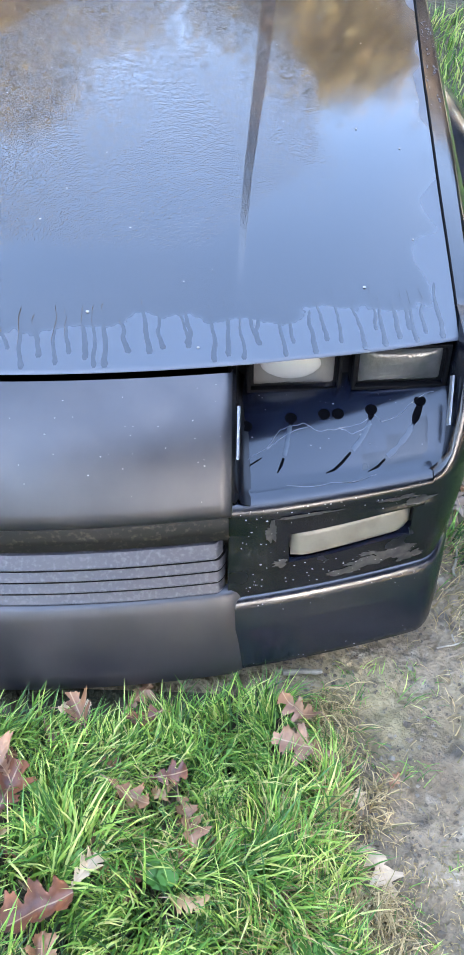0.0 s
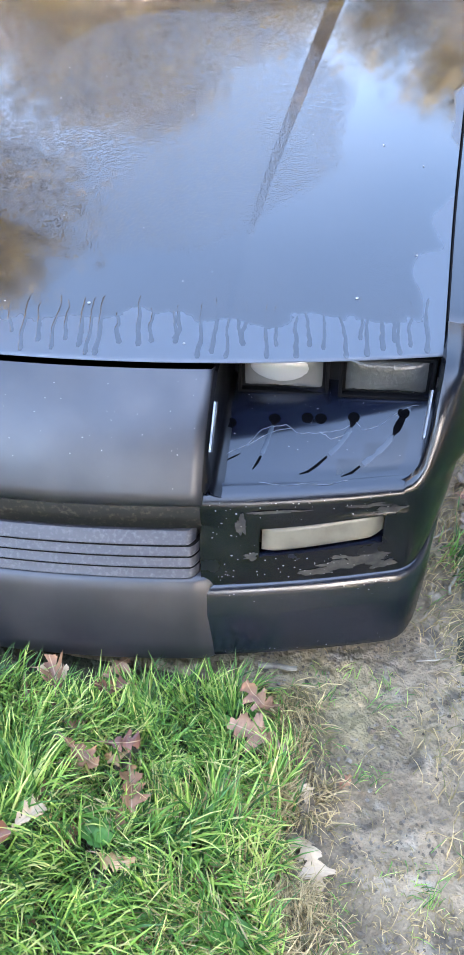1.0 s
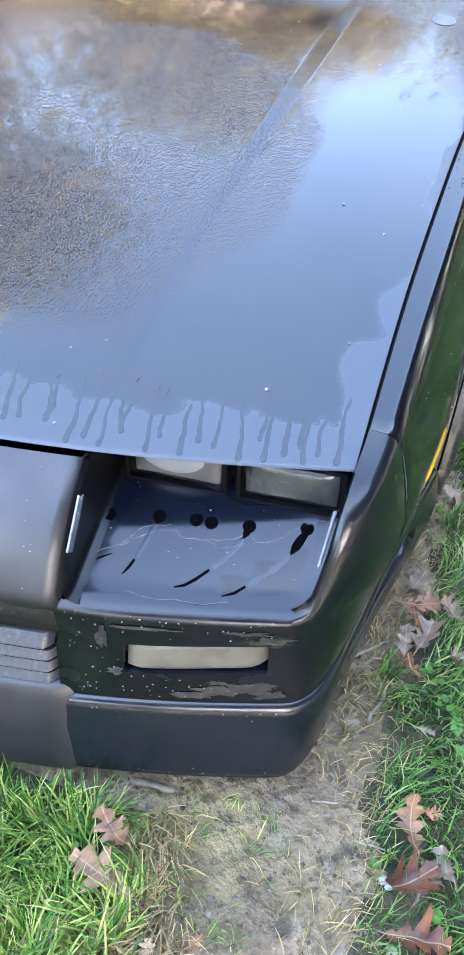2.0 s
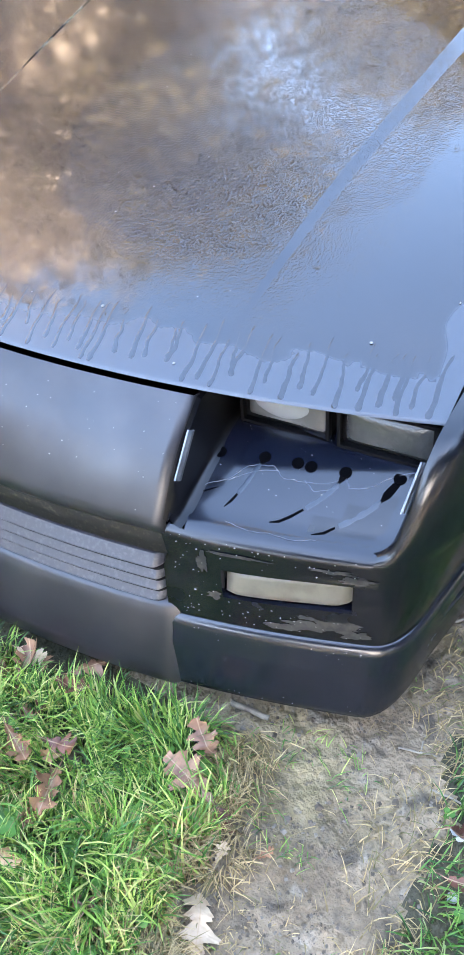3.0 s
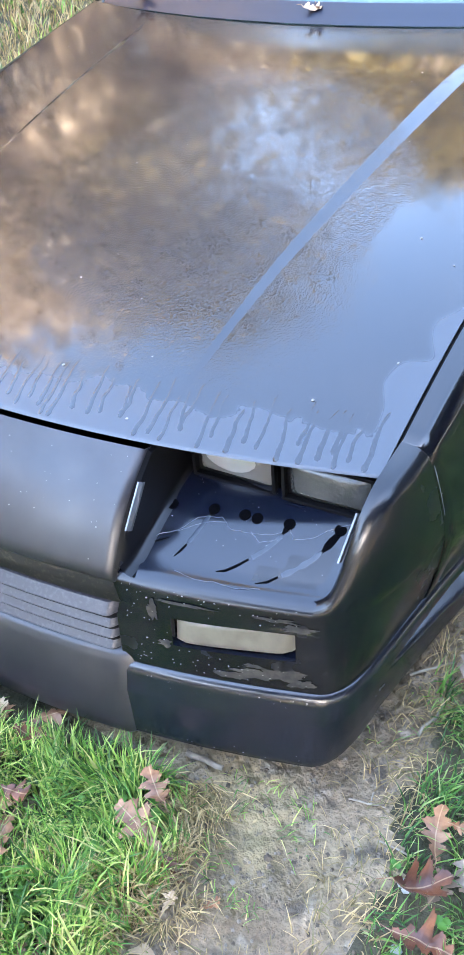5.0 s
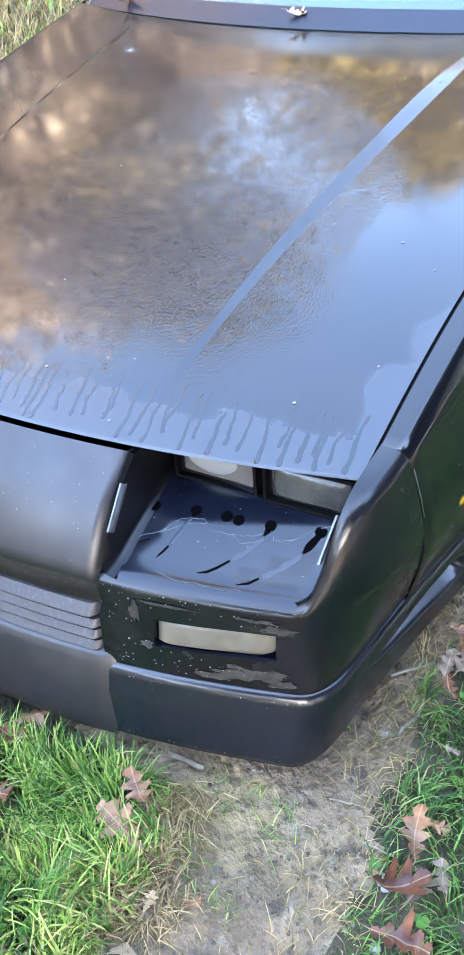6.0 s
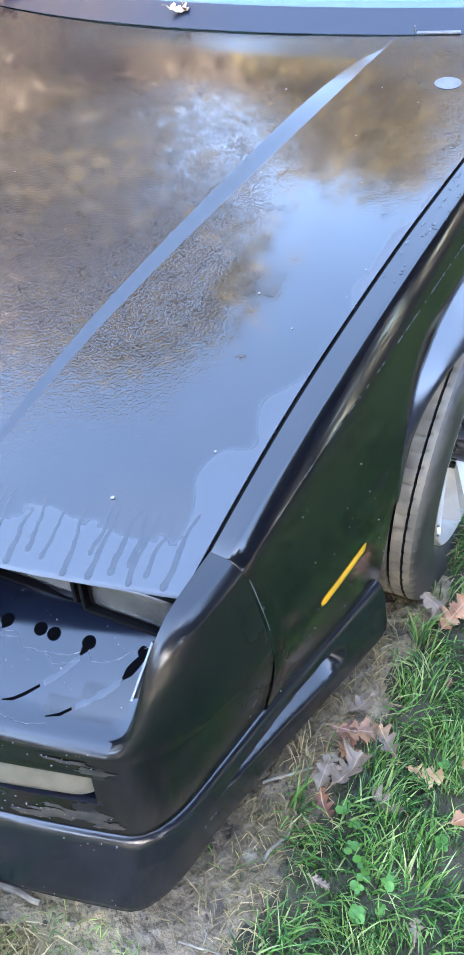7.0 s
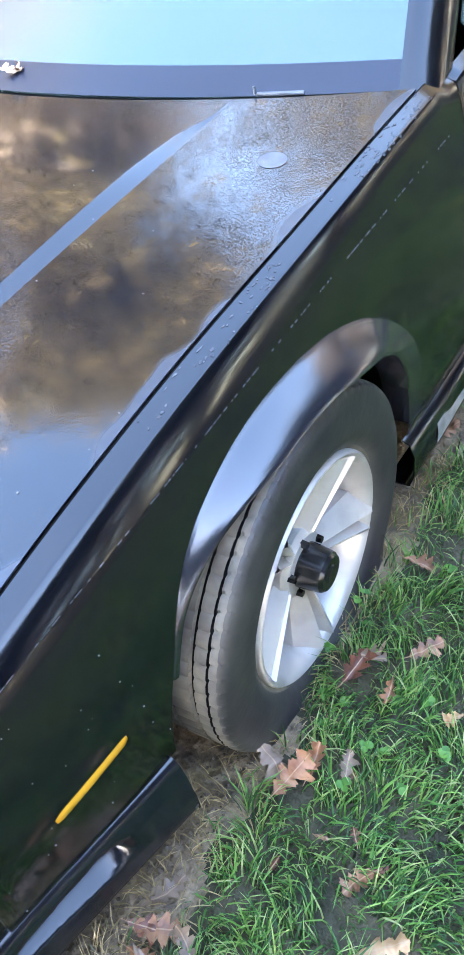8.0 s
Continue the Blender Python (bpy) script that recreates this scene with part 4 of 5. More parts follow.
part("cowl_clip", bm, METAL, car, "small pale clip below the windshield", angle=30.0)

# pale worn edge of the seam between bumper and fender
for s in (1, -1):
    rows = []
    for z in np.linspace(0.655, 0.560, 14):
        x = side_x(SEAM + 0.005, z) + 0.0006
        rows.append([(s * x, SEAM + 0.0042, z), (s * (x + 0.0002), SEAM + 0.0054 + 0.0004 * math.sin(z * 190), z)])
    part("seam_edge", sheet(rows), METAL, car, "pale worn edge of the seam", thick=0.0006)


# ---- ground ----
def edge_left(y):
    return ip(y, [-1.5, -0.5, -0.23, -0.06, 0.3, 3.0], [0.10, -0.02, -0.064, -0.12, -0.16, -0.2])


def edge_right(y):
    return ip(y, [-1.5, -0.18, 0.10, 0.29, 0.54, 0.66, 0.80, 1.08, 1.25, 1.4, 3.0], [0.40, 0.235, 0.175, 0.150, 0.165, 0.165, 0.150, 0.125, 0.12, 0.12, 0.1])


def valance_line(x):
    """Where the foot of the valance stands over the ground."""
    u = x + 0.62
    return -0.15 + 0.10 * u + 0.20 * u * u


def ground_z(x, y):
    z = 0.010 * noise.noise((x * 2.3, y * 2.3, 0.0)) + 0.006 * noise.noise((x * 9, y * 9, 3.0)) + 0.0025 * noise.noise((x * 31, y * 31, 7.0))
    # a worn track lies lower than the grass beside it
    z += ip(x, [-0.9, -0.25, -0.10, 0.08, 0.17, 0.5], [-0.050, -0.045, -0.034, -0.034, -0.008, -0.004])
    if edge_left(y) < x < edge_right(y):
        z += 0.009 * noise.noise((x * 42, y * 42, 9.0)) + 0.008 * noise.noise((x * 20, y * 20, 5.0)) - 0.004
    # hollows under the wheels
    for wy in (0.98, 3.56):
        z -= 0.045 * math.exp(-((x - 0.05) ** 2 + (0.6 * (y - wy)) ** 2) / 0.02)
    z -= 0.050 * sm((-0.22 - x) / 0.3) * sm((y - valance_line(x) + 0.12) / 0.12)
    # the ground falls away beyond the far side of the car
    d = max(0.0, -0.7 - x)
    return z - 0.21 * sm(d / 1.2) * sm((y + 0.4) / 0.8)


def stretched(lo, hi, step, far, n):
    mid = list(np.arange(lo, hi + step / 2, step))
    out = [far ** ((i + 1) / n) for i in range(n)]
    return [lo - o + 1 for o in out[::-1] if o > 1.02] + mid + [hi + o - 1 for o in out if o > 1.02]


gxs = stretched(-0.85, 0.85, 0.012, 300.0, 36)
gys = stretched(-0.75, 1.8, 0.012, 300.0, 36)
gv = [(x, y, ground_z(x, y)) for y in gys for x in gxs]
nx = len(gxs)
gf = [(j * nx + i, j * nx + i + 1, (j + 1) * nx + i + 1, (j + 1) * nx + i) for j in range(len(gys) - 1) for i in range(nx - 1)]
gm = bpy.data.meshes.new("ground")
gm.from_pydata(gv, [], gf)
gm.materials.append(MUD)
gm.materials.append(LAWN)
for p in gm.polygons:
    p.use_smooth = True
    x, y = p.center.x + 0.05 * noise.noise((p.center.x * 9, p.center.y * 9, 2.0)), p.center.y
    under_car = -1.5 < x < 0.1 and -0.1 < y < 4.5
    if not under_car and (x < edge_left(y) - 0.03 or x > edge_right(y) + 0.035 or y < -1.6 or y > 2.2):
        p.material_index = 1
tagged(new("ground", gm), "damp trodden mud between patches of grass", "ground", kind="structure")


# where the leaves lie: x, y, length, colour, turn
LEAVES = [(-0.501, -0.182, 0.055, "pale", 20), (-0.485, -0.202, 0.07, "brown", 120), (-0.399, -0.145, 0.065, "brown", 60), (-0.386, -0.195, 0.06, "russet", 200), (-0.133, -0.156, 0.075, "brown", 150), (-0.125, -0.215, 0.105, "brown", 170),
          (-0.001, -0.36, 0.105, "pale", 300), (-0.505, -0.512, 0.14, "russet", 30), (-0.435, -0.442, 0.06, "pale", 60), (-0.47, -0.567, 0.08, "brown", 100), (-0.3, -0.352, 0.085, "brown", 290), (-0.29, -0.469, 0.06, "tan", 10), (-0.569, -0.349, 0.10, "russet", 80), (-0.595, -0.297, 0.09, "brown", 130), (-0.585, -0.417, 0.08, "tan", 220), (-0.394, -0.326, 0.07, "brown", 340),
          (-0.335, -0.287, 0.06, "russet", 15), (-0.05, -0.232, 0.05, "russet", 190), (-0.025, -0.272, 0.035, "pale", 100), (0.034, -0.232, 0.03, "orange", 60), (0.274, 0.035, 0.085, "brown", 110), (0.3, 0.07, 0.035, "orange", 20), (0.283, -0.055, 0.095, "russet", 40), (0.315, -0.035, 0.06, "grey", 80), (0.325, -0.115, 0.09, "russet", 10), (0.34, 0, 0.06, "grey", 120),
          (0.184, 0.346, 0.07, "grey", 100), (0.215, 0.366, 0.08, "grey", 80), (0.193, 0.439, 0.07, "brown", 30), (0.243, 0.448, 0.055, "grey", 150), (0.2, 0.4, 0.05, "orange", 10), (0.413, 0.42, 0.09, "orange", 50), (0.47, 0.435, 0.05, "orange", 120), (0.232, 0.735, 0.085, "orange", 80), (0.25, 0.775, 0.06, "orange", 100), (0.187, 0.743, 0.085, "grey", 340), (0.219, 0.958, 0.075, "russet", 85),
          (0.235, 0.99, 0.05, "grey", 30), (0.306, 1.05, 0.07, "brown", 60), (0.298, 0.795, 0.055, "grey", 110), (0.47, 0.6, 0.075, "tan", 45), (0.173, 0.493, 0.06, "grey", 70), (0.184, 0.435, 0.06, "russet", 20), (0.09, 1.584, 0.06, "brown", 60), (0.215, 1.204, 0.06, "brown", 10), (0.21, 0.3, 0.05, "russet", 140), (0.26, 0.2, 0.03, "grey", 0), (-2.1, 2, 0.11, "russet", 40), (-2.35, 2.5, 0.10, "brown", 120), (-2.55, 1.95, 0.11, "brown", 200), (-2.2, 2.75, 0.12, "tan", 300)]


def under_leaf(x, y):
    """Blades part round a fallen leaf."""
    return any((x - a) ** 2 + (y - b) ** 2 < (0.42 * c) ** 2 for a, b, c, _, _ in LEAVES)


# ---- grass ----
def island_material(name, colors, rough=0.5, through_light=0.35):
    """Colours that differ from blade to blade."""
    m = bpy.data.materials.new(name)
    m.use_nodes = True
    n, l = m.node_tree.nodes, m.node_tree.links
    b = n["Principled BSDF"]
    b.inputs["Roughness"].default_value = rough
    g = n.new("ShaderNodeNewGeometry")
    r = n.new("ShaderNodeValToRGB")
    while len(r.color_ramp.elements) < len(colors):
        r.color_ramp.elements.new(0.5)
    for i, c in enumerate(colors):
        r.color_ramp.elements[i].position = i / (len(colors) - 1)
        r.color_ramp.elements[i].color = (*c, 1)
    l.new(g.outputs["Random Per Island"], r.inputs["Fac"])
    l.new(r.outputs["Color"], b.inputs["Base Color"])
    if through_light:
        t = n.new("ShaderNodeBsdfTranslucent")
        l.new(r.outputs["Color"], t.inputs["Color"])
        mix = n.new("ShaderNodeMixShader")
        mix.inputs["Fac"].default_value = through_light
        l.new(b.outputs["BSDF"], mix.inputs[1])
        l.new(t.outputs["BSDF"], mix.inputs[2])
        l.new(mix.outputs["Shader"], n["Material Output"].inputs["Surface"])
    return m


GRASS = island_material("grass_blades", [(0.020, 0.060, 0.010), (0.050, 0.14, 0.020), (0.11, 0.25, 0.035), (0.20, 0.34, 0.055), (0.36, 0.46, 0.095), (0.56, 0.50, 0.20)])
# darker copy of the grass ramp, with the shade beside the car in its colours
GRASS_SHADED = island_material("shaded_grass_blades", [(0.014, 0.048, 0.010), (0.034, 0.105, 0.020), (0.070, 0.18, 0.030), (0.12, 0.26, 0.045), (0.21, 0.33, 0.07), (0.36, 0.38, 0.16)])
DRY = island_material("dry_grass", [(0.11, 0.105, 0.035), (0.24, 0.17, 0.07), (0.38, 0.27, 0.12), (0.52, 0.39, 0.19)])
CLOVER = island_material("broad_leaves", [(0.05, 0.15, 0.02), (0.09, 0.23, 0.03), (0.13, 0.28, 0.045)], 0.5)
rng = np.random.default_rng(5)


def blades(name, places, length, width, mat, label, lean=(0.25, 1.1)):
    """One object of many bent, tapered blades."""
    n = len(places)
    # tufts: neighbours lean much the same way
    yaw = np.array([7.0 * noise.noise((p[0] * 7, p[1] * 7, 30.0)) for p in places]) + rng.normal(0, 0.9, n)
    ln = rng.uniform(*length, n)
    wd = rng.uniform(*width, n)
    k = rng.uniform(*lean, n)
    twist = rng.uniform(-0.6, 0.6, n)
    v = np.zeros((n, 7, 3))
    dirx, diry = np.cos(yaw), np.sin(yaw)
    for j, t in enumerate((0.0, 0.38, 0.72, 1.0)):
        a = k * t
        out = ln * (1 - np.cos(a)) / np.maximum(k, 0.05)
        up = ln * np.sin(np.minimum(a, 2.6)) / np.maximum(k, 0.05)
        cx = places[:, 0] + dirx * out
        cy = places[:, 1] + diry * out
        cz = places[:, 2] + up - 0.004
        w = wd * (1.0, 0.9, 0.6, 0.0)[j] / 2
        sx, sy = -np.sin(yaw + twist * t), np.cos(yaw + twist * t)
        if j < 3:
            v[:, 2 * j] = np.stack([cx - sx * w, cy - sy * w, cz], 1)
            v[:, 2 * j + 1] = np.stack([cx + sx * w, cy + sy * w, cz + 0.2 * w], 1)
        else:
            v[:, 6] = np.stack([cx, cy, cz], 1)
    base = np.arange(n)[:, None] * 7
    quads = np.concatenate([base + [0, 1, 3, 2], base + [2, 3, 5, 4]])
    tris = base + [4, 5, 6]
    me = bpy.data.meshes.new(name)
    me.from_pydata(v.reshape(-1, 3).tolist(), [], quads.tolist() + tris.tolist())
    me.materials.append(mat)
    return tagged(new(name, me), label, "grass", kind="stuff")


def scatter(n, x0, x1, y0, y1, keep):
    pts = []
    while len(pts) < n:
        x, y = rng.uniform(x0, x1), rng.uniform(y0, y1)
        if keep(x, y) and not (under_leaf(x, y) and rng.random() < 0.88):
            pts.append((x, y, ground_z(x, y)))
    return np.array(pts)


def front_of_car(x, y):
    """Clear of the valance."""
    return y < valance_line(x) - 0.035 or x > 0.10


def clump(x, y, f=5.0, z=0.0):
    return noise.noise((x * f, y * f, z))


blades("grass", scatter(25000, -0.95, 0.06, -0.80, -0.02, lambda x, y: front_of_car(x, y) and rng.random() < sm((valance_line(x) - 0.005 - y) / 0.09) and rng.random() < sm((edge_left(y) - x + 0.02 + 0.05 * clump(x, y, 8)) / 0.07) and clump(x, y, 7, 2.0) > -0.45 + 0.2 * rng.random()), (0.030, 0.115), (0.0018, 0.0046), GRASS, "lush green grass with yellowed blades", (0.4, 1.7))
blades("grass", scatter(34000, 0.10, 1.0, -0.35, 2.0, lambda x, y: rng.random() < sm((x - edge_right(y) + 0.01 + 0.06 * clump(x, y, 8)) / 0.09) and clump(x, y, 6, 4.0) > -0.5 + 0.25 * rng.random()), (0.025, 0.090), (0.0015, 0.0040), GRASS_SHADED, "short green grass in the shade of the car", (0.4, 1.9))
blades("grass", scatter(1800, -0.95, 0.02, -0.80, -0.05, lambda x, y: y < valance_line(x) - 0.16 and x < edge_left(y) - 0.01 and clump(x, y, 5, 12.0) > -0.1), (0.08, 0.17), (0.003, 0.0055), GRASS, "long broad blades of grass", (0.5, 1.5))
blades("straw", scatter(2800, -0.95, 0.02, -0.80, -0.05, lambda x, y: y < valance_line(x) - 0.13 and x < edge_left(y) and clump(x, y, 5, 15.0) > 0.05), (0.04, 0.13), (0.0015, 0.0035), DRY, "dead yellow blades among the grass", (0.7, 2.2))
blades("sparse_grass", scatter(480, -0.12, 0.30, -0.7, 0.35, lambda x, y: edge_left(y) < x < edge_right(y) and clump(x, y, 9, 6.0) > 0.12), (0.015, 0.06), (0.0012, 0.0024), GRASS, "sparse short grass on the mud", (0.8, 2.2))
blades("straw", scatter(260, -0.2, 0.40, -0.8, 0.5, lambda x, y: True), (0.015, 0.06), (0.001, 0.002), DRY, "dry straw bits lying on the mud", (2.2, 2.9))
blades("straw", scatter(2600, -0.30, 0.06, -0.8, -0.05, lambda x, y: front_of_car(x, y) and abs(x - edge_left(y) - 0.02) < 0.015 + 0.055 * rng.random() ** 2), (0.02, 0.085), (0.0012, 0.0026), DRY, "tan straw and dead grass along the edge of the mud", (1.6, 2.9))
blades("straw", scatter(3400, -0.16, 0.34, -0.80, -0.16, lambda x, y: edge_left(y) - 0.02 < x and rng.random() < sm((-0.20 - y - 0.35 * max(0.0, x)) / 0.16) and clump(x, y, 7, 21.0) > -0.25), (0.006, 0.030), (0.0010, 0.0024), DRY, "short broken straw trodden into the track", (2.3, 3.0))
blades("straw", scatter(1500, 0.10, 0.40, -0.35, 1.5, lambda x, y: abs(x - edge_right(y)) < 0.03 + 0.07 * rng.random() ** 2), (0.02, 0.07), (0.0012, 0.0024), DRY, "dead grass along the edge of the mud", (1.6, 2.9))
blades("grass", scatter(14000, -3.6, -1.55, 0.9, 3.4, lambda x, y: True), (0.05, 0.13), (0.003, 0.007), DRY, "pale dry grass on the far side of the car", (0.8, 2.0))
blades("grass", scatter(24000, -1.7, 1.9, -1.9, 3.2, lambda x, y: not (-1.62 < x < 0.12 and y > -0.12) and not (edge_left(y) - 0.02 < x < edge_right(y) + 0.02) and not (-0.9 < x < 0.0 and y > -0.74) and not (0.1 < x < 0.95 and -0.3 < y < 1.9)), (0.03, 0.11), (0.003, 0.006), GRASS, "short green lawn round the car", (0.5, 1.8))
blades("grass", scatter(26000, -4.2, 3.8, -3.6, 6.5, lambda x, y: not (-1.75 < x < 0.95 and -0.75 < y < 5.0)), (0.05, 0.13), (0.006, 0.014), GRASS, "rough green lawn round the car", (0.6, 1.7))


def leaflets(name, places, size, mat, label):
    vs, fs = [], []
    for x, y, z in places:
        h = rng.uniform(0.012, 0.04)
        a0 = rng.uniform(0, 6.28)
        for k in range(3):
            a = a0 + k * 2.094
            r = rng.uniform(*size)
            c = Vector((x + math.cos(a) * r * 0.9, y + math.sin(a) * r * 0.9, z + h + rng.uniform(-0.004, 0.006)))
            b0 = len(vs)
            tilt = rng.uniform(-0.5, 0.5)
            vs.append(tuple(c))
            for q in range(8):
                g = q * math.pi / 4
                vs.append((c.x + r * math.cos(g + a), c.y + r * math.sin(g + a), c.z + tilt * r * math.cos(g) + 0.18 * r))
            fs += [(b0, b0 + 1 + q, b0 + 1 + (q + 1) % 8) for q in range(8)]
    me = bpy.data.meshes.new(name)
    me.from_pydata(vs, [], fs)
    me.materials.append(mat)
    return tagged(new(name, me), label, "clover", kind="stuff")


leaflets("clover", scatter(330, -0.8, 0.0, -0.7, -0.14, lambda x, y: x < edge_left(y) - 0.02 and clump(x, y, 4, 8.0) > 0.05), (0.004, 0.008), CLOVER, "small green clover among the grass")
leaflets("clover", scatter(120, 0.15, 0.8, -0.2, 1.6, lambda x, y: x > edge_right(y) and clump(x, y, 4, 8.0) > 0.0), (0.004, 0.008), CLOVER, "small green clover among the grass")
# broad weed leaves
leaflets("broad_leaf_weed", scatter(9, -0.35, -0.06, -0.55, -0.25, lambda x, y: x < edge_left(y) - 0.01), (0.016, 0.026), CLOVER, "broad-leaved green weed in the grass")


# ---- trees round the yard, seen in the paint and the glass ----
BARK = material("bark", (0.05, 0.04, 0.03), 0.9, tint=(3.0, (0.09, 0.075, 0.06), 0.4, 0.7), bump=(12.0, 0.02, "noise"))
TAN = island_material("autumn_leaves", [(0.31, 0.25, 0.185), (0.38, 0.31, 0.235), (0.43, 0.35, 0.27), (0.46, 0.39, 0.31)], 0.6, 0.3)
OLIVE = island_material("olive_leaves", [(0.07, 0.065, 0.022), (0.13, 0.11, 0.038), (0.21, 0.165, 0.06), (0.28, 0.21, 0.09)], 0.6, 0.3)
EVERGREEN = island_material("dark_evergreen_leaves", [(0.010, 0.018, 0.006), (0.022, 0.034, 0.011), (0.04, 0.052, 0.018)], 0.7, 0.1)
DARKW = island_material("dark_woodland", [(0.19, 0.155, 0.11), (0.29, 0.24, 0.175), (0.40, 0.33, 0.25)], 0.8, 0.0)


def limb(bm, a, b, r0, r1, n=7, steps=5, sag=0.0, seed=0):
    """A tapered, slightly crooked limb from a to b."""
    d = (b - a)
    side = d.cross(Vector((0.3, 0.7, 0.2))).normalized()
    side2 = d.cross(side).normalized()
    rows = []
    for i in range(steps + 1):
        t = i / steps
        c = a + d * t + side * 0.06 * d.length * noise.noise((t * 3, seed, 0.0)) + side2 * 0.06 * d.length * noise.noise((t * 3, 9.0 + seed, 0.0))
        r = r0 + (r1 - r0) * t
        rows.append([c + (side * math.cos(2 * math.pi * k / n) + side2 * math.sin(2 * math.pi * k / n)) * r for k in range(n)])
    sheet(rows, closed=True, bm=bm)


def build_tree(height, spread, leaves, label, seed, n=8000):
    """Trunk with limbs, and a crown of many small clumps with gaps."""
    r = np.random.default_rng(seed)
    root = new("tree")
    bm = bmesh.new()
    limb(bm, Vector((0, 0, -0.2)), Vector((0.02 * height, 0, height * 0.62)), 0.035 * height, 0.014 * height, 10, 8, seed=seed)
    tips = []
    for k in range(11):
        z0 = height * r.uniform(0.22, 0.6)
        a = r.uniform(0, 6.28)
        reach = spread * r.uniform(0.55, 1.0)
        tip = Vector((math.cos(a) * reach, math.sin(a) * reach, min(height * 0.95, z0 + height * r.uniform(0.08, 0.32))))
        limb(bm, Vector((0.01 * height, 0, z0)), tip, 0.012 * height, 0.003 * height, 6, 5, seed=seed + k)
        tips.append(tip)
    part("trunk", bm, BARK, root, "grey-brown bark")
    tips += [Vector((r.normal(0, 0.3 * spread), r.normal(0, 0.3 * spread), height * r.uniform(0.6, 0.97))) for _ in range(9)]
    vs, fs = [], []
    for i in range(n):
        c = tips[r.integers(len(tips))] + Vector(r.normal(0, 1, 3)) * (0.20 * spread)
        u = Vector(r.normal(0, 1, 3)).normalized()
        w = u.orthogonal().normalized()
        q = u.cross(w)
        s = r.uniform(0.08, 0.16) * height / 9
        b = len(vs)
        vs += [tuple(c - w * s), tuple(c + q * s * 0.6 + u * s * 0.15), tuple(c + w * s), tuple(c - q * s * 0.6 + u * s * 0.15)]
        fs.append((b, b + 1, b + 2, b + 3))
    me = bpy.data.meshes.new("crown")
    me.from_pydata(vs, [], fs)
    me.materials.append(leaves)
    crown = new("crown", me)
    crown.parent = root
    return tagged(root, label, "tree", "trees round the yard")


KINDS = [build_tree(9.0, 3.0, TAN, "tall oak tree with tan autumn leaves", 3), build_tree(9.0, 2.4, OLIVE, "tree with olive and yellow leaves", 11), build_tree(9.0, 3.4, TAN, "broad oak tree with russet leaves", 23), build_tree(9.0, 3.6, EVERGREEN, "unseen dense dark tree added to shade the car and darken its reflections", 31, 9000)]
# kind 3 is unseen: added to block the sun and darken the flank's reflections
STAND = [(-84, 13, 26, 0), (-76, 12.5, 28, 2), (-68, 12, 36, 0), (-60, 11.5, 46, 1), (-64, 14, 37, 2), (-58, 13.5, 35, 0), (-42, 15, 20, 2), (-26, 13, 34, 1), (-23, 15, 26, 0),
         (-15, 16, 23, 1), (-7, 15, 26, 1), (3, 13, 35, 1), (12, 14, 32, 0), (24, 15, 28, 3), (40, 14, 37, 3), (56, 14, 40, 3), (73, 14, 36, 3), (90, 14, 28, 3), (48, 18, 30, 3), (65, 18, 30, 3), (82, 17, 30, 3), (98, 17, 30, 3), (32, 18, 26, 3),
         (-80, 17, 25, 0), (-71, 17.5, 26, 2), (-63, 18, 25, 0), (-55, 18, 26, 2), (-48, 18, 21, 0), (-36, 18, 21, 2), (-20, 18, 21, 0),
         (-100, 16, 27, 1), (-118, 17, 24, 0), (-140, 18, 22, 2), (-165, 19, 18, 1), (165, 20, 14, 0),
         (96, 13, 36, 3), (109, 13.5, 40, 3), (123, 14, 42, 3), (104, 9.5, 34, 3), (118, 9.5, 42, 3), (132, 9.0, 46, 3), (146, 8.5, 47, 3), (159, 9.0, 46, 3), (172, 9.5, 40, 3)]
used = set()
for az, dist, el, kind in STAND:
    h = dist * math.tan(radians(el)) + 0.8
    m = Matrix.LocRotScale((dist * math.sin(radians(az)), dist * math.cos(radians(az)), -0.1), Euler((0, 0, radians(az * 7 % 360))), None)
    if kind not in used:
        used.add(kind)
        t = KINDS[kind]
    else:
        t = copy_thing(KINDS[kind], Matrix())
    t.matrix_basis = m
    t.scale = (h / 9.0,) * 3

# far woodland that closes the horizon
rw = np.random.default_rng(77)
vs, fs = [], []
for i in range(11000):
    a = rw.uniform(0, 6.283)
    d = rw.uniform(26, 34)
    top = 6.3 + 2.5 * noise.noise((math.cos(a) * 3, math.sin(a) * 3, 0.0)) + 4.5 * math.exp(-((a - 1.0) / 0.7) ** 2) + 1.2 * noise.noise((math.cos(a) * 14, math.sin(a) * 14, 2.0))
    c = Vector((d * math.sin(a), d * math.cos(a), rw.uniform(0, 1) ** 0.8 * top))
    u = Vector(rw.normal(0, 1, 3)).normalized()
    w = u.orthogonal().normalized()
    q = u.cross(w)
    s = rw.uniform(0.5, 1.0)
    b = len(vs)
    vs += [tuple(c - w * s), tuple(c + q * s * 0.7), tuple(c + w * s), tuple(c - q * s * 0.7)]
    fs.append((b, b + 1, b + 2, b + 3))
me = bpy.data.meshes.new("far_woods")
me.from_pydata(vs, [], fs)
me.materials.append(DARKW)
tagged(new("far_woods", me), "dark woodland round the edge of the yard", "woods", kind="stuff")


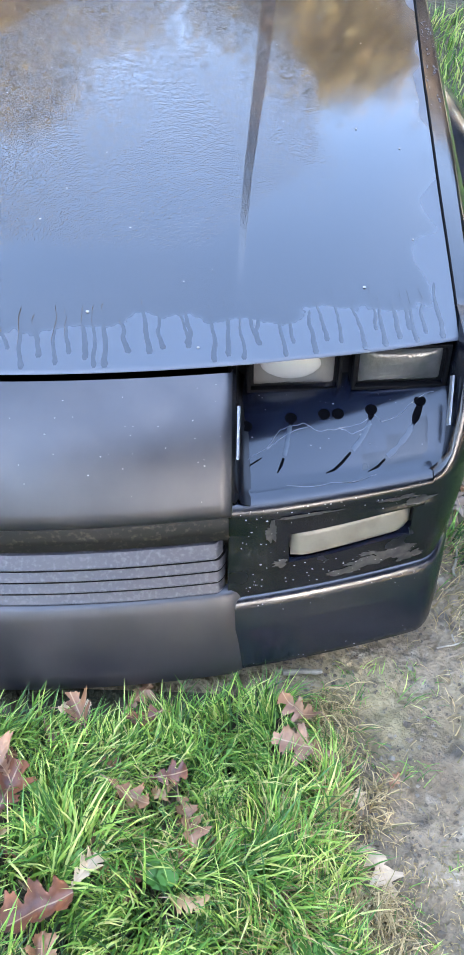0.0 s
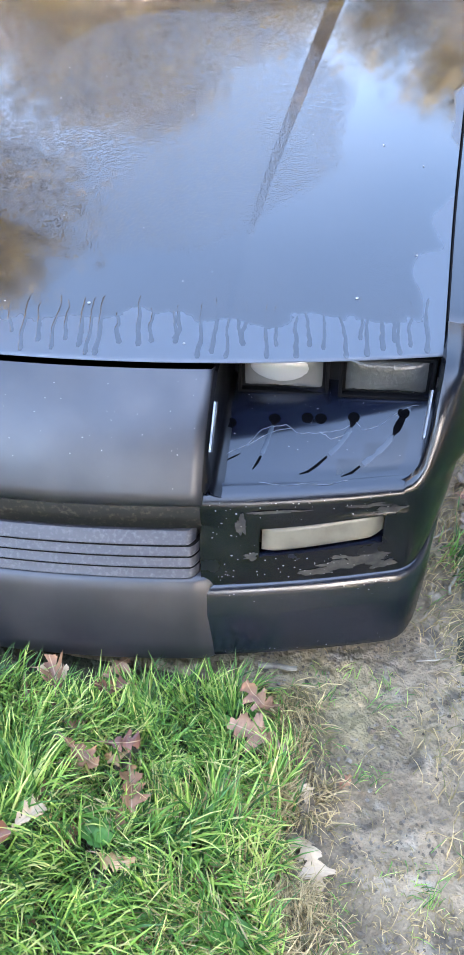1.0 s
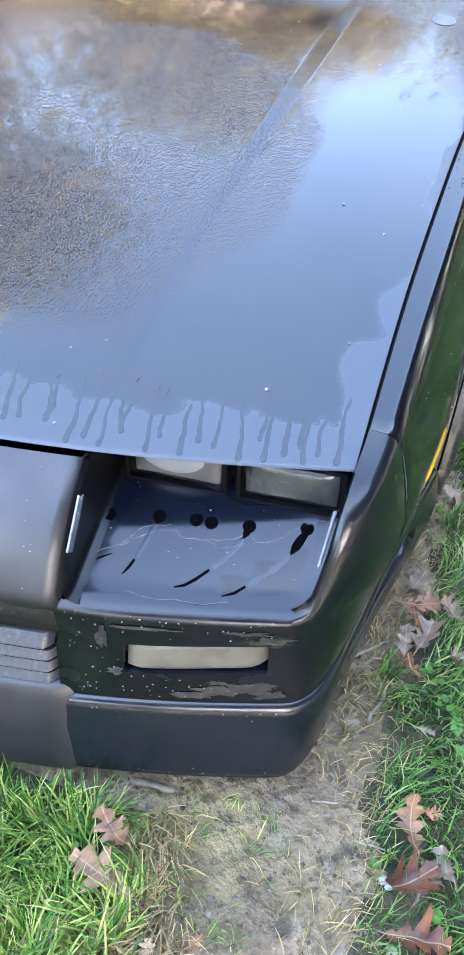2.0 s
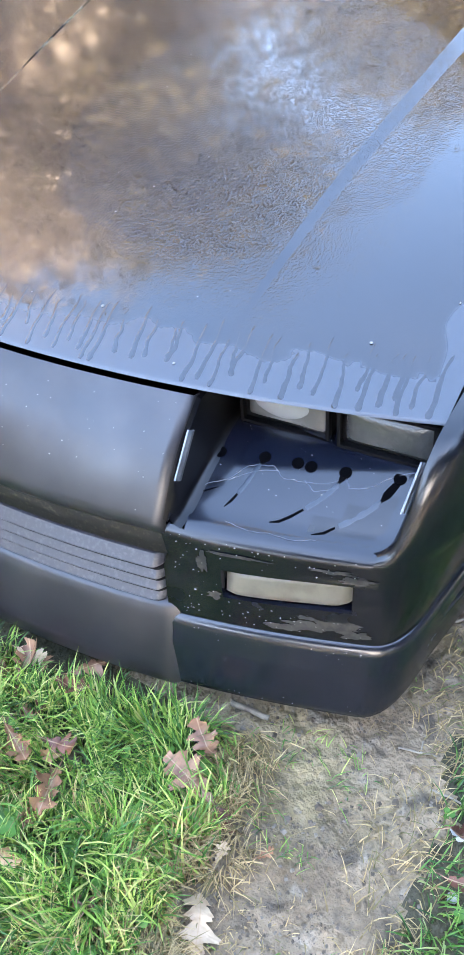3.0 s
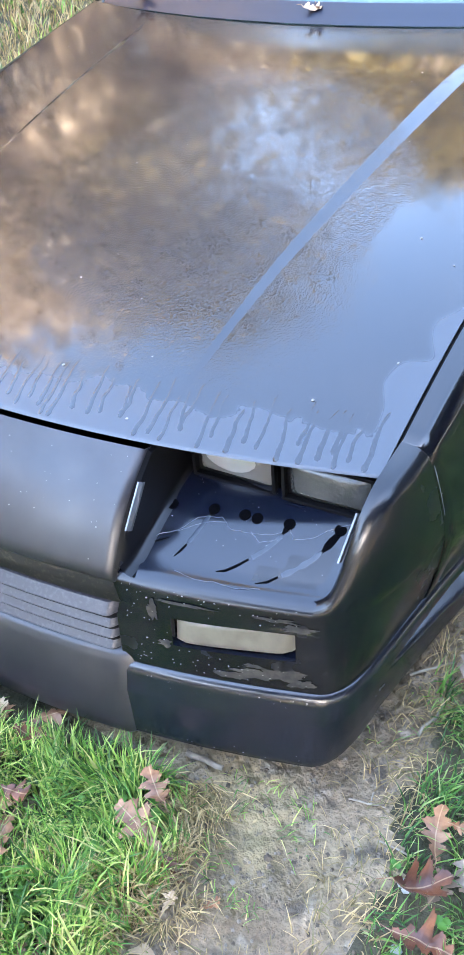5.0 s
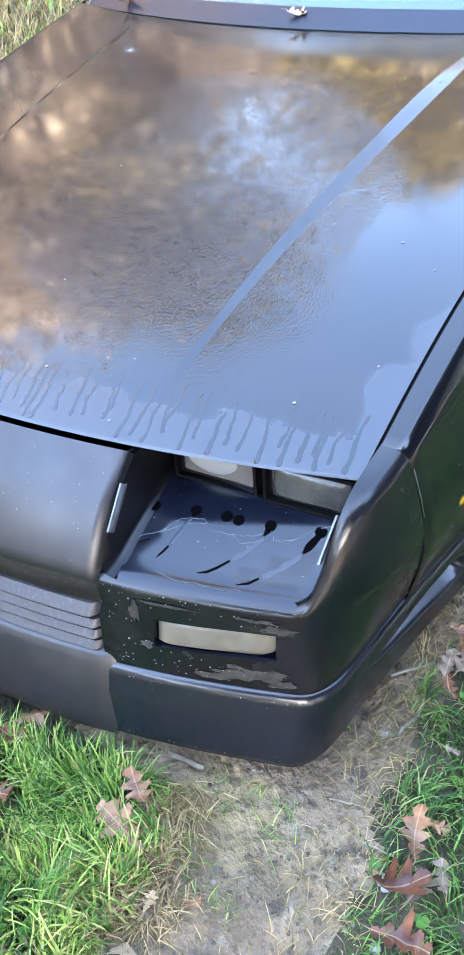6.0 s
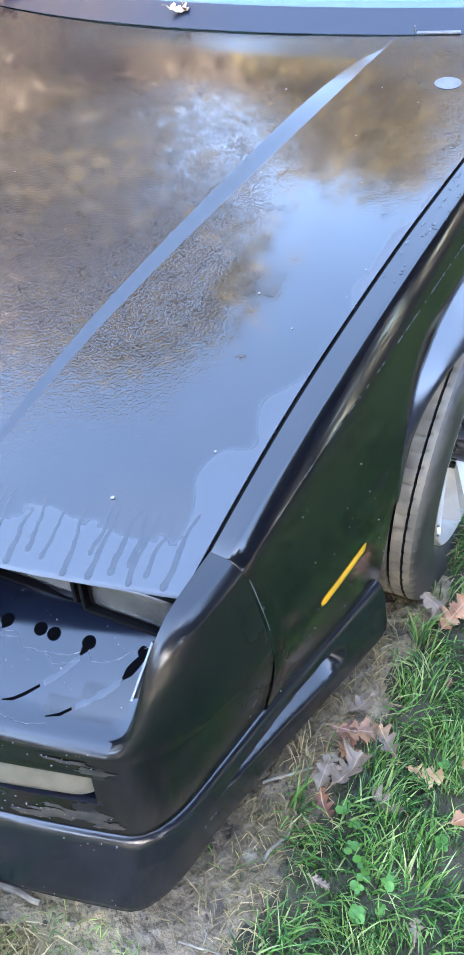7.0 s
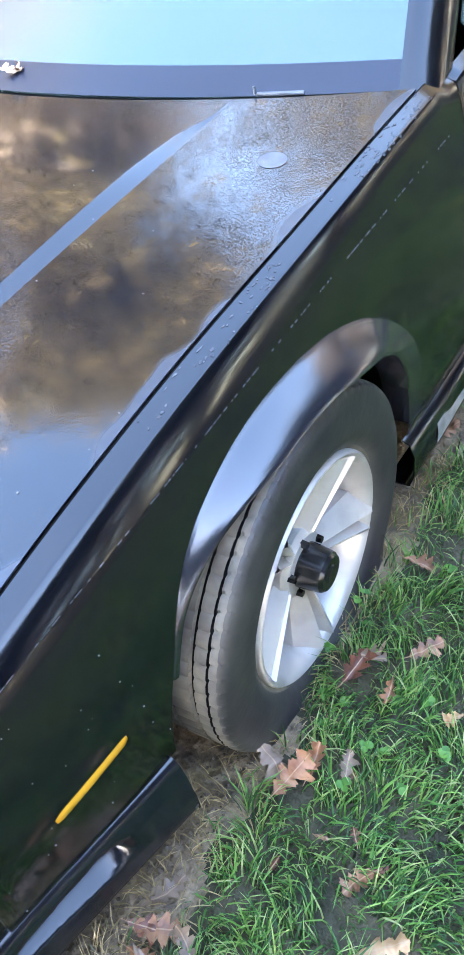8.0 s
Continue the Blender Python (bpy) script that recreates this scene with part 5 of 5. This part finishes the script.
# ---- water runs, flecks and worn patches on the car ----
def ribbon_on(points, half, lift, bm, zf):
    """A thin flat ribbon along points (x, y), lying on the surface zf."""
    prev = None
    n = len(points)
    for i, (x, y) in enumerate(points):
        a, b = points[max(0, i - 1)], points[min(n - 1, i + 1)]
        d = Vector((b[0] - a[0], b[1] - a[1])).normalized()
        h = half[i] if isinstance(half, list) else half
        row = []
        for q in (-1, -0.5, 0.5, 1):
            px, py = x - d.y * h * q, y + d.x * h * q
            row.append(bm.verts.new((px, py, zf(px, py) + lift * (1.0 if abs(q) < 0.9 else 0.1))))
        if prev:
            for k in range(3):
                bm.faces.new((prev[k], prev[k + 1], row[k + 1], row[k]))
        prev = row


rd = np.random.default_rng(14)
x0 = -0.70
while x0 < 0.675:
    x0 += rd.uniform(0.010, 0.016) if rd.random() < 0.35 else rd.uniform(0.018, 0.034)
    y_top = hood_front(x0) + rd.uniform(0.085, 0.125)
    y_end = hood_front(x0) + (0.007 if rd.random() < 0.35 else rd.uniform(0.012, 0.045))
    k = 19
    slant = rd.normal(0.010, 0.004)
    pts, half = [], []
    wide = rd.uniform(0.0030, 0.0048)
    for i in range(k):
        t = i / (k - 1)
        pts.append((x0 + slant * t + 0.006 * noise.noise((x0 * 50, t * 2.5, 0.0)) + 0.0014 * noise.noise((x0 * 70, t * 9, 2.0)), y_top + (y_end - y_top) * t))
        head = 0.0008 * math.exp(-((t - 0.95) / 0.05) ** 2)
        half.append(float((wide * (0.45 + 0.55 * t) + head + 0.0008 * noise.noise((x0 * 90, t * 6, 5.0))) * (0.2 if i == 0 else 0.55 if i == k - 1 else 1)))
    bm = bmesh.new()
    ribbon_on(pts, half, 0.0003, bm, lambda x, y: hood_z(x, max(y, hood_front(x) + 0.008)))
    part("water_run", bm, WATER, hood, "dark run of water on the dewy hood")

# water trails in the bay, lighter than its floor by a painted sheen
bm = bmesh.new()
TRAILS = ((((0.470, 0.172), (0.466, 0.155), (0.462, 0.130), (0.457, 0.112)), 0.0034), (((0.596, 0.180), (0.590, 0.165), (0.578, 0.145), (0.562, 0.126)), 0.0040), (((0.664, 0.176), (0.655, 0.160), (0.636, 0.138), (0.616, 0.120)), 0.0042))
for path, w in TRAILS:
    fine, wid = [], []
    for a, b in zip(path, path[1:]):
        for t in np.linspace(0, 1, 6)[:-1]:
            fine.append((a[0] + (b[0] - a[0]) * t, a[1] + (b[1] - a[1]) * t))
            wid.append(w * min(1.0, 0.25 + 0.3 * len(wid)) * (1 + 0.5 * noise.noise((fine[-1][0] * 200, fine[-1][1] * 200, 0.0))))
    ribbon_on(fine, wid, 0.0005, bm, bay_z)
tagged(part("sheen_trail", bm, TRAIL_SHEEN, car, "bluish water trails below the screw holes, sheen in their colour"), kind="stuff")
bm = bmesh.new()
for path, w in ((((0.457, 0.112), (0.453, 0.100), (0.447, 0.088)), 0.0024), (((0.562, 0.126), (0.548, 0.110), (0.535, 0.098), (0.522, 0.092)), 0.0020), (((0.616, 0.120), (0.604, 0.108), (0.588, 0.098)), 0.0021), (((0.677, 0.206), (0.672, 0.194), (0.668, 0.184), (0.664, 0.174)), 0.0062), (((0.598, 0.194), (0.597, 0.186), (0.595, 0.178)), 0.0055), (((0.470, 0.180), (0.470, 0.172), (0.469, 0.168)), 0.0050), (((0.404, 0.098), (0.415, 0.106), (0.424, 0.112)), 0.0016)):
    ribbon_on(list(path), [w * (1.0 if 0 < i < len(path) - 1 else 0.3 if i else 0.8) * (1 + 0.3 * noise.noise((p[0] * 300, p[1] * 300, 2.0))) for i, p in enumerate(path)], 0.0008, bm, bay_z)
tagged(part("wet_film", bm, HOLE, car, "dark wet drips below the screw holes"), kind="stuff")

TIDE = material("dried_tide_line", (0.055, 0.062, 0.078), 0.45)
bm = bmesh.new()
for path in (((0.385, 0.085), (0.405, 0.112), (0.432, 0.128), (0.452, 0.158), (0.470, 0.166), (0.490, 0.172), (0.512, 0.158), (0.545, 0.163), (0.580, 0.172), (0.604, 0.190), (0.612, 0.176), (0.640, 0.186), (0.664, 0.210), (0.690, 0.226), (0.712, 0.228)),
             ((0.432, 0.126), (0.450, 0.142), (0.474, 0.158), (0.500, 0.166)), ((0.545, 0.165), (0.566, 0.155), (0.598, 0.172)), ((0.46, 0.068), (0.50, 0.066), (0.53, 0.074), (0.57, 0.078), (0.60, 0.092))):
    fine = []
    for a, b in zip(path, path[1:]):
        for t in np.linspace(0, 1, 5)[:-1]:
            x, y = a[0] + (b[0] - a[0]) * t, a[1] + (b[1] - a[1]) * t
            fine.append((x + 0.002 * noise.noise((x * 120, y * 120, 0.0)), y + 0.002 * noise.noise((x * 120, y * 120, 4.0))))
    fine.append(path[-1])
    ribbon_on(fine, 0.0006, 0.0005, bm, bay_z)
tagged(part("tide_line", bm, TIDE, car, "pale dried tide lines in the bay"), kind="stuff")


def face_y(x, z):
    t = (z - 0.348) / (0.540 - 0.348)
    a, b = -0.010 + 0.21 * x * x, -0.050 + 0.24 * x * x
    return b + (a - b) * t


def flake(bm, cx, cz, rx, rz, seed, n=70):
    """A ragged flake of bare primer on the bumper's face."""
    mid = bm.verts.new((cx, face_y(cx, cz) - 0.0008, cz))
    ring = []
    for i in range(n):
        a = 2 * math.pi * i / n
        f = 0.75 + 0.5 * noise.noise((math.cos(a) * 1.6 + seed, math.sin(a) * 1.6, seed)) + 0.3 * noise.noise((math.cos(a) * 4, math.sin(a) * 4, seed)) + 0.10 * noise.noise((math.cos(a) * 12, math.sin(a) * 12, seed))
        x, z = cx + rx * f * math.cos(a), cz + rz * f * math.sin(a)
        ring.append(bm.verts.new((x, face_y(x, z) - 0.0008, z)))
    for i in range(n):
        bm.faces.new((mid, ring[i], ring[(i + 1) % n]))


bm = bmesh.new()
for k, (cx, cz, rx, rz) in enumerate(((0.440, 0.478, 0.013, 0.024), (0.456, 0.412, 0.016, 0.010), (0.600, 0.378, 0.055, 0.013), (0.650, 0.386, 0.040, 0.017), (0.672, 0.372, 0.030, 0.012), (0.560, 0.368, 0.035, 0.008), (0.668, 0.490, 0.030, 0.009), (0.640, 0.503, 0.040, 0.006), (0.50, 0.503, 0.06, 0.004), (0.600, 0.396, 0.02, 0.006))):
    flake(bm, cx, cz, rx, rz, k * 3.7)
tagged(part("flaked_paint", bm, PRIMER, car, "ragged flakes where grey primer shows"), kind="stuff")

# worn, chipped patches along the fender's shoulder and the pale oval on the hood
CHIP = material("chipped_shoulder_paint", (0.060, 0.065, 0.075), 0.55, tint=(60.0, (0.03, 0.03, 0.035), 0.4, 0.7))
bm = bmesh.new()


def shoulder(y, a):
    gx, gz = belt(y)
    zs, xs = SHZ_T(y), SHX_T(y)
    return (gx + 0.0016 + (xs - gx - 0.0016) * a, y, gz + (zs - gz) * top_drop(a) + 0.0008)


for k in range(260):
    y, a = rd.uniform(0.80, 1.58), rd.uniform(0.05, 0.6)
    if noise.noise((y * 9, 3.0, 0.0)) + 0.5 * noise.noise((y * 30, a * 6, 1.0)) < 0.06 - 0.25 * sm((y - 1.2) / 0.3):
        continue
    ry, ra = rd.uniform(0.0012, 0.0055), rd.uniform(0.015, 0.05)
    n = 11
    ring = []
    for i in range(n):
        th = 2 * math.pi * i / n
        f = rd.uniform(0.5, 1.1)
        ring.append(bm.verts.new(shoulder(y + ry * f * math.cos(th), a + ra * f * math.sin(th))))
    bm.faces.new(ring)
for k in range(110):
    y = rd.uniform(0.45, 1.6)
    w = rd.uniform(0.0008, 0.0045)
    v = [bm.verts.new(shoulder(y + d * w, 0.985 + q)) for d, q in ((-1, 0.0), (1, 0.0), (1, 0.012), (-1, 0.012))]
    bm.faces.new(v)
tagged(part("chipped_paint", bm, CHIP, car, "chipped pale patches along the fender edge"), kind="stuff")
bm = bmesh.new()
ring = [bm.verts.new((0.649 + 0.024 * math.cos(t), 1.330 + 0.022 * math.sin(t), hood_z(0.649 + 0.024 * math.cos(t), 1.330 + 0.022 * math.sin(t)) + 0.0008)) for t in np.linspace(0, 6.283, 29)[:-1]]
bm.faces.new(ring)
part("filler_spot", bm, material("pale_filler", (0.11, 0.115, 0.125), 0.5, tint=(60.0, (0.08, 0.084, 0.09), 0.4, 0.7)), hood, "pale oval spot of filler")

# grit and seeds
bm = bmesh.new()


def speck(x, y, z, r):
    g = bmesh.ops.create_icosphere(bm, subdivisions=1, radius=r)
    bmesh.ops.scale(bm, vec=(rd.uniform(0.6, 1.8), rd.uniform(0.6, 1.4), 0.5), verts=g["verts"])
    bmesh.ops.translate(bm, vec=(x, y, z), verts=g["verts"])


for k in range(70):
    x, y = rd.uniform(-0.7, 0.72), rd.uniform(0.2, 1.4)
    speck(x, y, hood_z(x, y) + 0.0005, rd.uniform(0.0006, 0.0014))
for x, y in ((0.597, 0.704), (0.672, 0.660), (0.583, 0.324), (0.672, 0.436), (0.326, 0.187), (0.16, 0.24)):
    speck(x, y, hood_z(x, y) + 0.0007, 0.0024)
for k in range(150):
    x, z = rd.uniform(0.39, 0.68), rd.uniform(0.36, 0.53)
    if not (0.465 < x < 0.672 and 0.405 < z < 0.485):
        speck(x, face_y(x, z) - 0.0005, z, rd.uniform(0.0005, 0.0013))
for k in range(34):
    x, y = rd.uniform(0.40, 0.68), rd.uniform(0.13, 0.25)
    speck(x, y, bay_z(x, y) + 0.0005, rd.uniform(0.0004, 0.0011))
for k in range(70):
    x, s_ = rd.uniform(-0.36, 0.36), rd.uniform(0.05, 0.98)
    p = nose_point(x, s_)
    speck(p[0], p[1] - 0.0004, p[2] + 0.0004, rd.uniform(0.0004, 0.0012))
for k in range(130):
    x, z = rd.uniform(0.40, 0.69), rd.uniform(0.22, 0.34)
    t = (0.338 - z) / 0.123
    speck(x, -0.062 - 0.038 * t + (0.24 - 0.01 * t) * x * x, z, rd.uniform(0.0005, 0.0016))
for k in range(22):
    y, z = rd.uniform(0.32, 0.62), rd.uniform(0.36, 0.66)
    speck(side_x(y, z) + 0.0003, y, z, rd.uniform(0.0005, 0.0013))
tagged(part("grit", bm, FLECK, car, "pale specks of grit and seeds"), kind="stuff")

# ---- fallen leaves ----
def leaf_material(name, ramp):
    m = bpy.data.materials.new(name)
    m.use_nodes = True
    n, l = m.node_tree.nodes, m.node_tree.links
    b = n["Principled BSDF"]
    b.inputs["Roughness"].default_value = 0.55
    co = n.new("ShaderNodeTexCoord")
    t = n.new("ShaderNodeTexNoise")
    t.inputs["Scale"].default_value, t.inputs["Detail"].default_value = 28.0, 6.0
    l.new(co.outputs["Object"], t.inputs["Vector"])
    mix = n.new("ShaderNodeMix")
    mix.data_type = "RGBA"
    mix.inputs["A"].default_value, mix.inputs["B"].default_value = (*ramp[0], 1), (*ramp[1], 1)
    r = n.new("ShaderNodeMapRange")
    r.inputs["From Min"].default_value, r.inputs["From Max"].default_value = 0.35, 0.68
    l.new(t.outputs["Fac"], r.inputs["Value"])
    l.new(r.outputs["Result"], mix.inputs["Factor"])
    # the pale midrib along the leaf
    xyz = n.new("ShaderNodeSeparateXYZ")
    l.new(co.outputs["Object"], xyz.inputs["Vector"])
    off = n.new("ShaderNodeMath")
    off.operation = "ABSOLUTE"
    l.new(xyz.outputs["Y"], off.inputs[0])
    near = n.new("ShaderNodeMapRange")
    near.inputs["From Min"].default_value, near.inputs["From Max"].default_value = 0.0006, 0.0013
    near.inputs["To Min"].default_value, near.inputs["To Max"].default_value = 0.6, 0.0
    l.new(off.outputs["Value"], near.inputs["Value"])
    rib = n.new("ShaderNodeMix")
    rib.data_type = "RGBA"
    rib.inputs["B"].default_value = (0.34, 0.22, 0.12, 1)
    l.new(near.outputs["Result"], rib.inputs["Factor"])
    l.new(mix.outputs["Result"], rib.inputs["A"])
    l.new(rib.outputs["Result"], b.inputs["Base Color"])
    bp = n.new("ShaderNodeBump")
    bp.inputs["Distance"].default_value = 0.004
    l.new(t.outputs["Fac"], bp.inputs["Height"])
    l.new(bp.outputs["Normal"], b.inputs["Normal"])
    return m


LEAF = {"russet": leaf_material("russet_leaf", ((0.055, 0.018, 0.010), (0.17, 0.055, 0.020))),
        "brown": leaf_material("brown_leaf", ((0.11, 0.046, 0.022), (0.29, 0.145, 0.068))),
        "tan": leaf_material("tan_leaf", ((0.25, 0.13, 0.05), (0.44, 0.27, 0.13))),
        "pale": leaf_material("pale_leaf", ((0.47, 0.34, 0.21), (0.30, 0.20, 0.115))),
        "grey": leaf_material("grey_leaf", ((0.11, 0.074, 0.048), (0.22, 0.150, 0.100))),
        "orange": leaf_material("orange_leaf", ((0.17, 0.065, 0.025), (0.34, 0.165, 0.075)))}
NAMED = {"russet": "dark russet oak leaf lying curled on the ground", "brown": "brown lobed oak leaf lying on the ground", "tan": "tan lobed oak leaf lying on the ground", "pale": "pale cream dry oak leaf, underside up", "grey": "greyish wilted oak leaf on damp soil", "orange": "small orange fallen leaf on the ground"}


def oak_leaf(size, colour, seed, curl):
    """A lobed leaf with a midrib, bent and curled, with a stalk."""
    r = np.random.default_rng(seed)
    n = 60
    lob = r.uniform(3.4, 4.2)
    ph = (r.uniform(0, 1.0), r.uniform(0, 1.0))
    amp = r.uniform(0.35, 1.0, (2, 6))
    rows = []
    for i in range(n + 1):
        t = i / n
        env = math.sin(math.pi * min(1, t * 0.93 + 0.05)) ** 0.7 * (0.62 + 0.6 * t) * 0.40
        row = []
        for k in (0, 1):
            u = lob * t + ph[k]
            c = 0.5 + 0.5 * math.cos(2 * math.pi * u)
            w = env * (0.24 + 0.80 * amp[k][int(u + 0.5) % 6] * c ** 0.48) * (1 + 0.22 * noise.noise((t * 7, seed, 3.0 * k)) + 0.10 * math.cos(6.283 * 3.1 * u))
            row.append(max(w, 0.004))
        x = t - 0.5
        bow = curl[0] * (x * x) * 1.6
        pts = []
        for q, w in ((-1, row[0]), (-0.5, row[0] * 0.5), (0, 0), (0.5, row[1] * 0.5), (1, row[1])):
            yy = w * (1 if q > 0 else -1) if q else 0.0
            zz = bow + curl[1] * abs(yy) ** 1.5 * 2.2 + 0.11 * noise.noise((x * 4 + seed, yy * 5, 1.0)) + (0.012 if q else 0.0)
            pts.append(((x + 0.30 * abs(yy)) * size, yy * size, zz * size))
        rows.append(pts)
    bm = sheet(rows)
    ob = part("oak_leaf", bm, LEAF[colour], None, "", thick=0.0005, angle=80.0)
    bm = bmesh.new()
    limb(bm, Vector((-0.5 * size, 0, curl[0] * 0.4 * size)), Vector((-0.72 * size, 0.03 * size, curl[0] * 0.3 * size)), 0.0011, 0.0007, 5, 3)
    part("stalk", bm, LEAF["brown"], ob)
    return tagged(ob, NAMED[colour], "leaf", "fallen leaves")


for i, (x, y, size, colour, rot) in enumerate(LEAVES):
    ob = oak_leaf(size, colour, 100 + i, (rd.uniform(-0.6, 1.0), rd.uniform(-0.7, 1.4)))
    grassy = x < edge_left(y) - 0.02 or x > edge_right(y) + 0.02
    ob.matrix_basis = pose(x, y, ground_z(x, y) + ((0.056 if x < 0.05 else 0.034) if grassy else 0.008) + 0.06 * size, rd.uniform(-14, 14), rd.uniform(-14, 14), rot)

# torn bits of leaf among the blades
for i in range(64):
    x, y = (rd.uniform(-0.66, -0.06), rd.uniform(-0.66, -0.17)) if i % 4 else (rd.uniform(0.24, 0.46), rd.uniform(0.0, 1.0))
    colour = ("brown", "russet", "tan", "brown", "grey")[i % 5]
    ob = oak_leaf(rd.uniform(0.022, 0.062), colour, 500 + i, (rd.uniform(-0.6, 1.0), rd.uniform(-0.6, 1.6)))
    ob.matrix_basis = pose(x, y, ground_z(x, y) + rd.uniform(0.018, 0.042), rd.uniform(-35, 35), rd.uniform(-35, 35), rd.uniform(0, 360))

# leaves caught on the cowl
for x, y, size, colour, rot in ((-0.006, 1.463, 0.050, "pale", 20), (0.008, 1.470, 0.034, "orange", 110), (-0.585, 1.530, 0.055, "brown", 70), (-0.555, 1.526, 0.045, "orange", 160)):
    ob = oak_leaf(size, colour, int(300 + 100 * x), (0.5, 0.6))
    ob.matrix_basis = car.matrix_world @ pose(x, y, hood_base(x, 1.45) + 0.024, 24, 12, rot)

# ---- sticks, crumbs and pebbles ----
WOODY = material("weathered_stick", (0.27, 0.23, 0.17), 0.8, tint=(30.0, (0.08, 0.065, 0.05), 0.4, 0.7))
for x0, y0, x1, y1, r in ((-0.155, -0.052, -0.085, -0.040, 0.006), (0.125, 0.03, 0.185, 0.045, 0.0018), (0.155, 0.06, 0.16, 0.04, 0.0016), (0.20, -0.01, 0.26, 0.0, 0.002), (0.10, 0.30, 0.16, 0.36, 0.003), (0.17, 0.19, 0.185, 0.29, 0.003)):
    bm = bmesh.new()
    limb(bm, Vector((x0, y0, ground_z(x0, y0) + r + 0.003)), Vector((x1, y1, ground_z(x1, y1) + r + 0.003)), r, r * 0.8, 8, 6, seed=int(x0 * 100))
    bmesh.ops.holes_fill(bm, edges=bm.edges[:])
    tagged(part("stick", bm, WOODY), "weathered grey stick lying on the mud", "stick", "sticks on the ground")

CRUMB = island_material("soil_crumbs", [(0.05, 0.036, 0.022), (0.09, 0.066, 0.042), (0.12, 0.092, 0.064), (0.17, 0.14, 0.105)], 0.8, 0.0)
vs, fs = [], []
for i in range(5200):
    y = rd.uniform(-0.75, 0.95)
    x = rd.uniform(edge_left(y) - 0.03, edge_right(y) + 0.04)
    if noise.noise((x * 11, y * 11, 20.0)) < -0.15 + 0.3 * rd.random():
        continue
    r = rd.uniform(0.0008, 0.0034) * (2.0 if rd.random() < 0.05 else 1)
    turn = Euler((rd.uniform(0, 3), rd.uniform(0, 3), rd.uniform(0, 3))).to_matrix()
    b = len(vs)
    for q in range(8):
        c = turn @ Vector(((q & 1) * 2 - 1, ((q >> 1) & 1) * 2 - 1, ((q >> 2) & 1) * 2 - 1)) * r * rd.uniform(0.5, 0.9)
        vs.append((x + c.x, y + c.y, ground_z(x, y) + 0.3 * r + 0.7 * c.z))
    fs += [tuple(b + k for k in f) for f in ((0, 1, 3, 2), (4, 6, 7, 5), (0, 4, 5, 1), (2, 3, 7, 6), (0, 2, 6, 4), (1, 5, 7, 3))]
me = bpy.data.meshes.new("soil_crumbs")
me.from_pydata(vs, [], fs)
me.materials.append(CRUMB)
tagged(new("soil_crumbs", me), "crumbs of soil and grit on the mud", "soil", kind="stuff")
CHALK = material("chalky_white_stone", (0.36, 0.36, 0.35), 0.8, tint=(40.0, (0.22, 0.22, 0.21), 0.4, 0.7))
for x, y, r in ((0.262, -0.045, 0.008), (0.272, -0.052, 0.006), (0.335, -0.10, 0.012), (0.30, -0.135, 0.009), (-0.44, -0.30, 0.010)):
    bm = bmesh.new()
    bmesh.ops.create_icosphere(bm, subdivisions=2, radius=r)
    for v in bm.verts:
        v.co *= 1 + 0.35 * noise.noise(v.co * 160 + Vector((x * 40, 0, 0)))
        v.co.z *= 0.6
    ob = tagged(part("pebble", bm, CHALK), "small chalky white pebble on the soil", "stone", "pebbles")
    ob.location = (x, y, ground_z(x, y) + 0.4 * r)
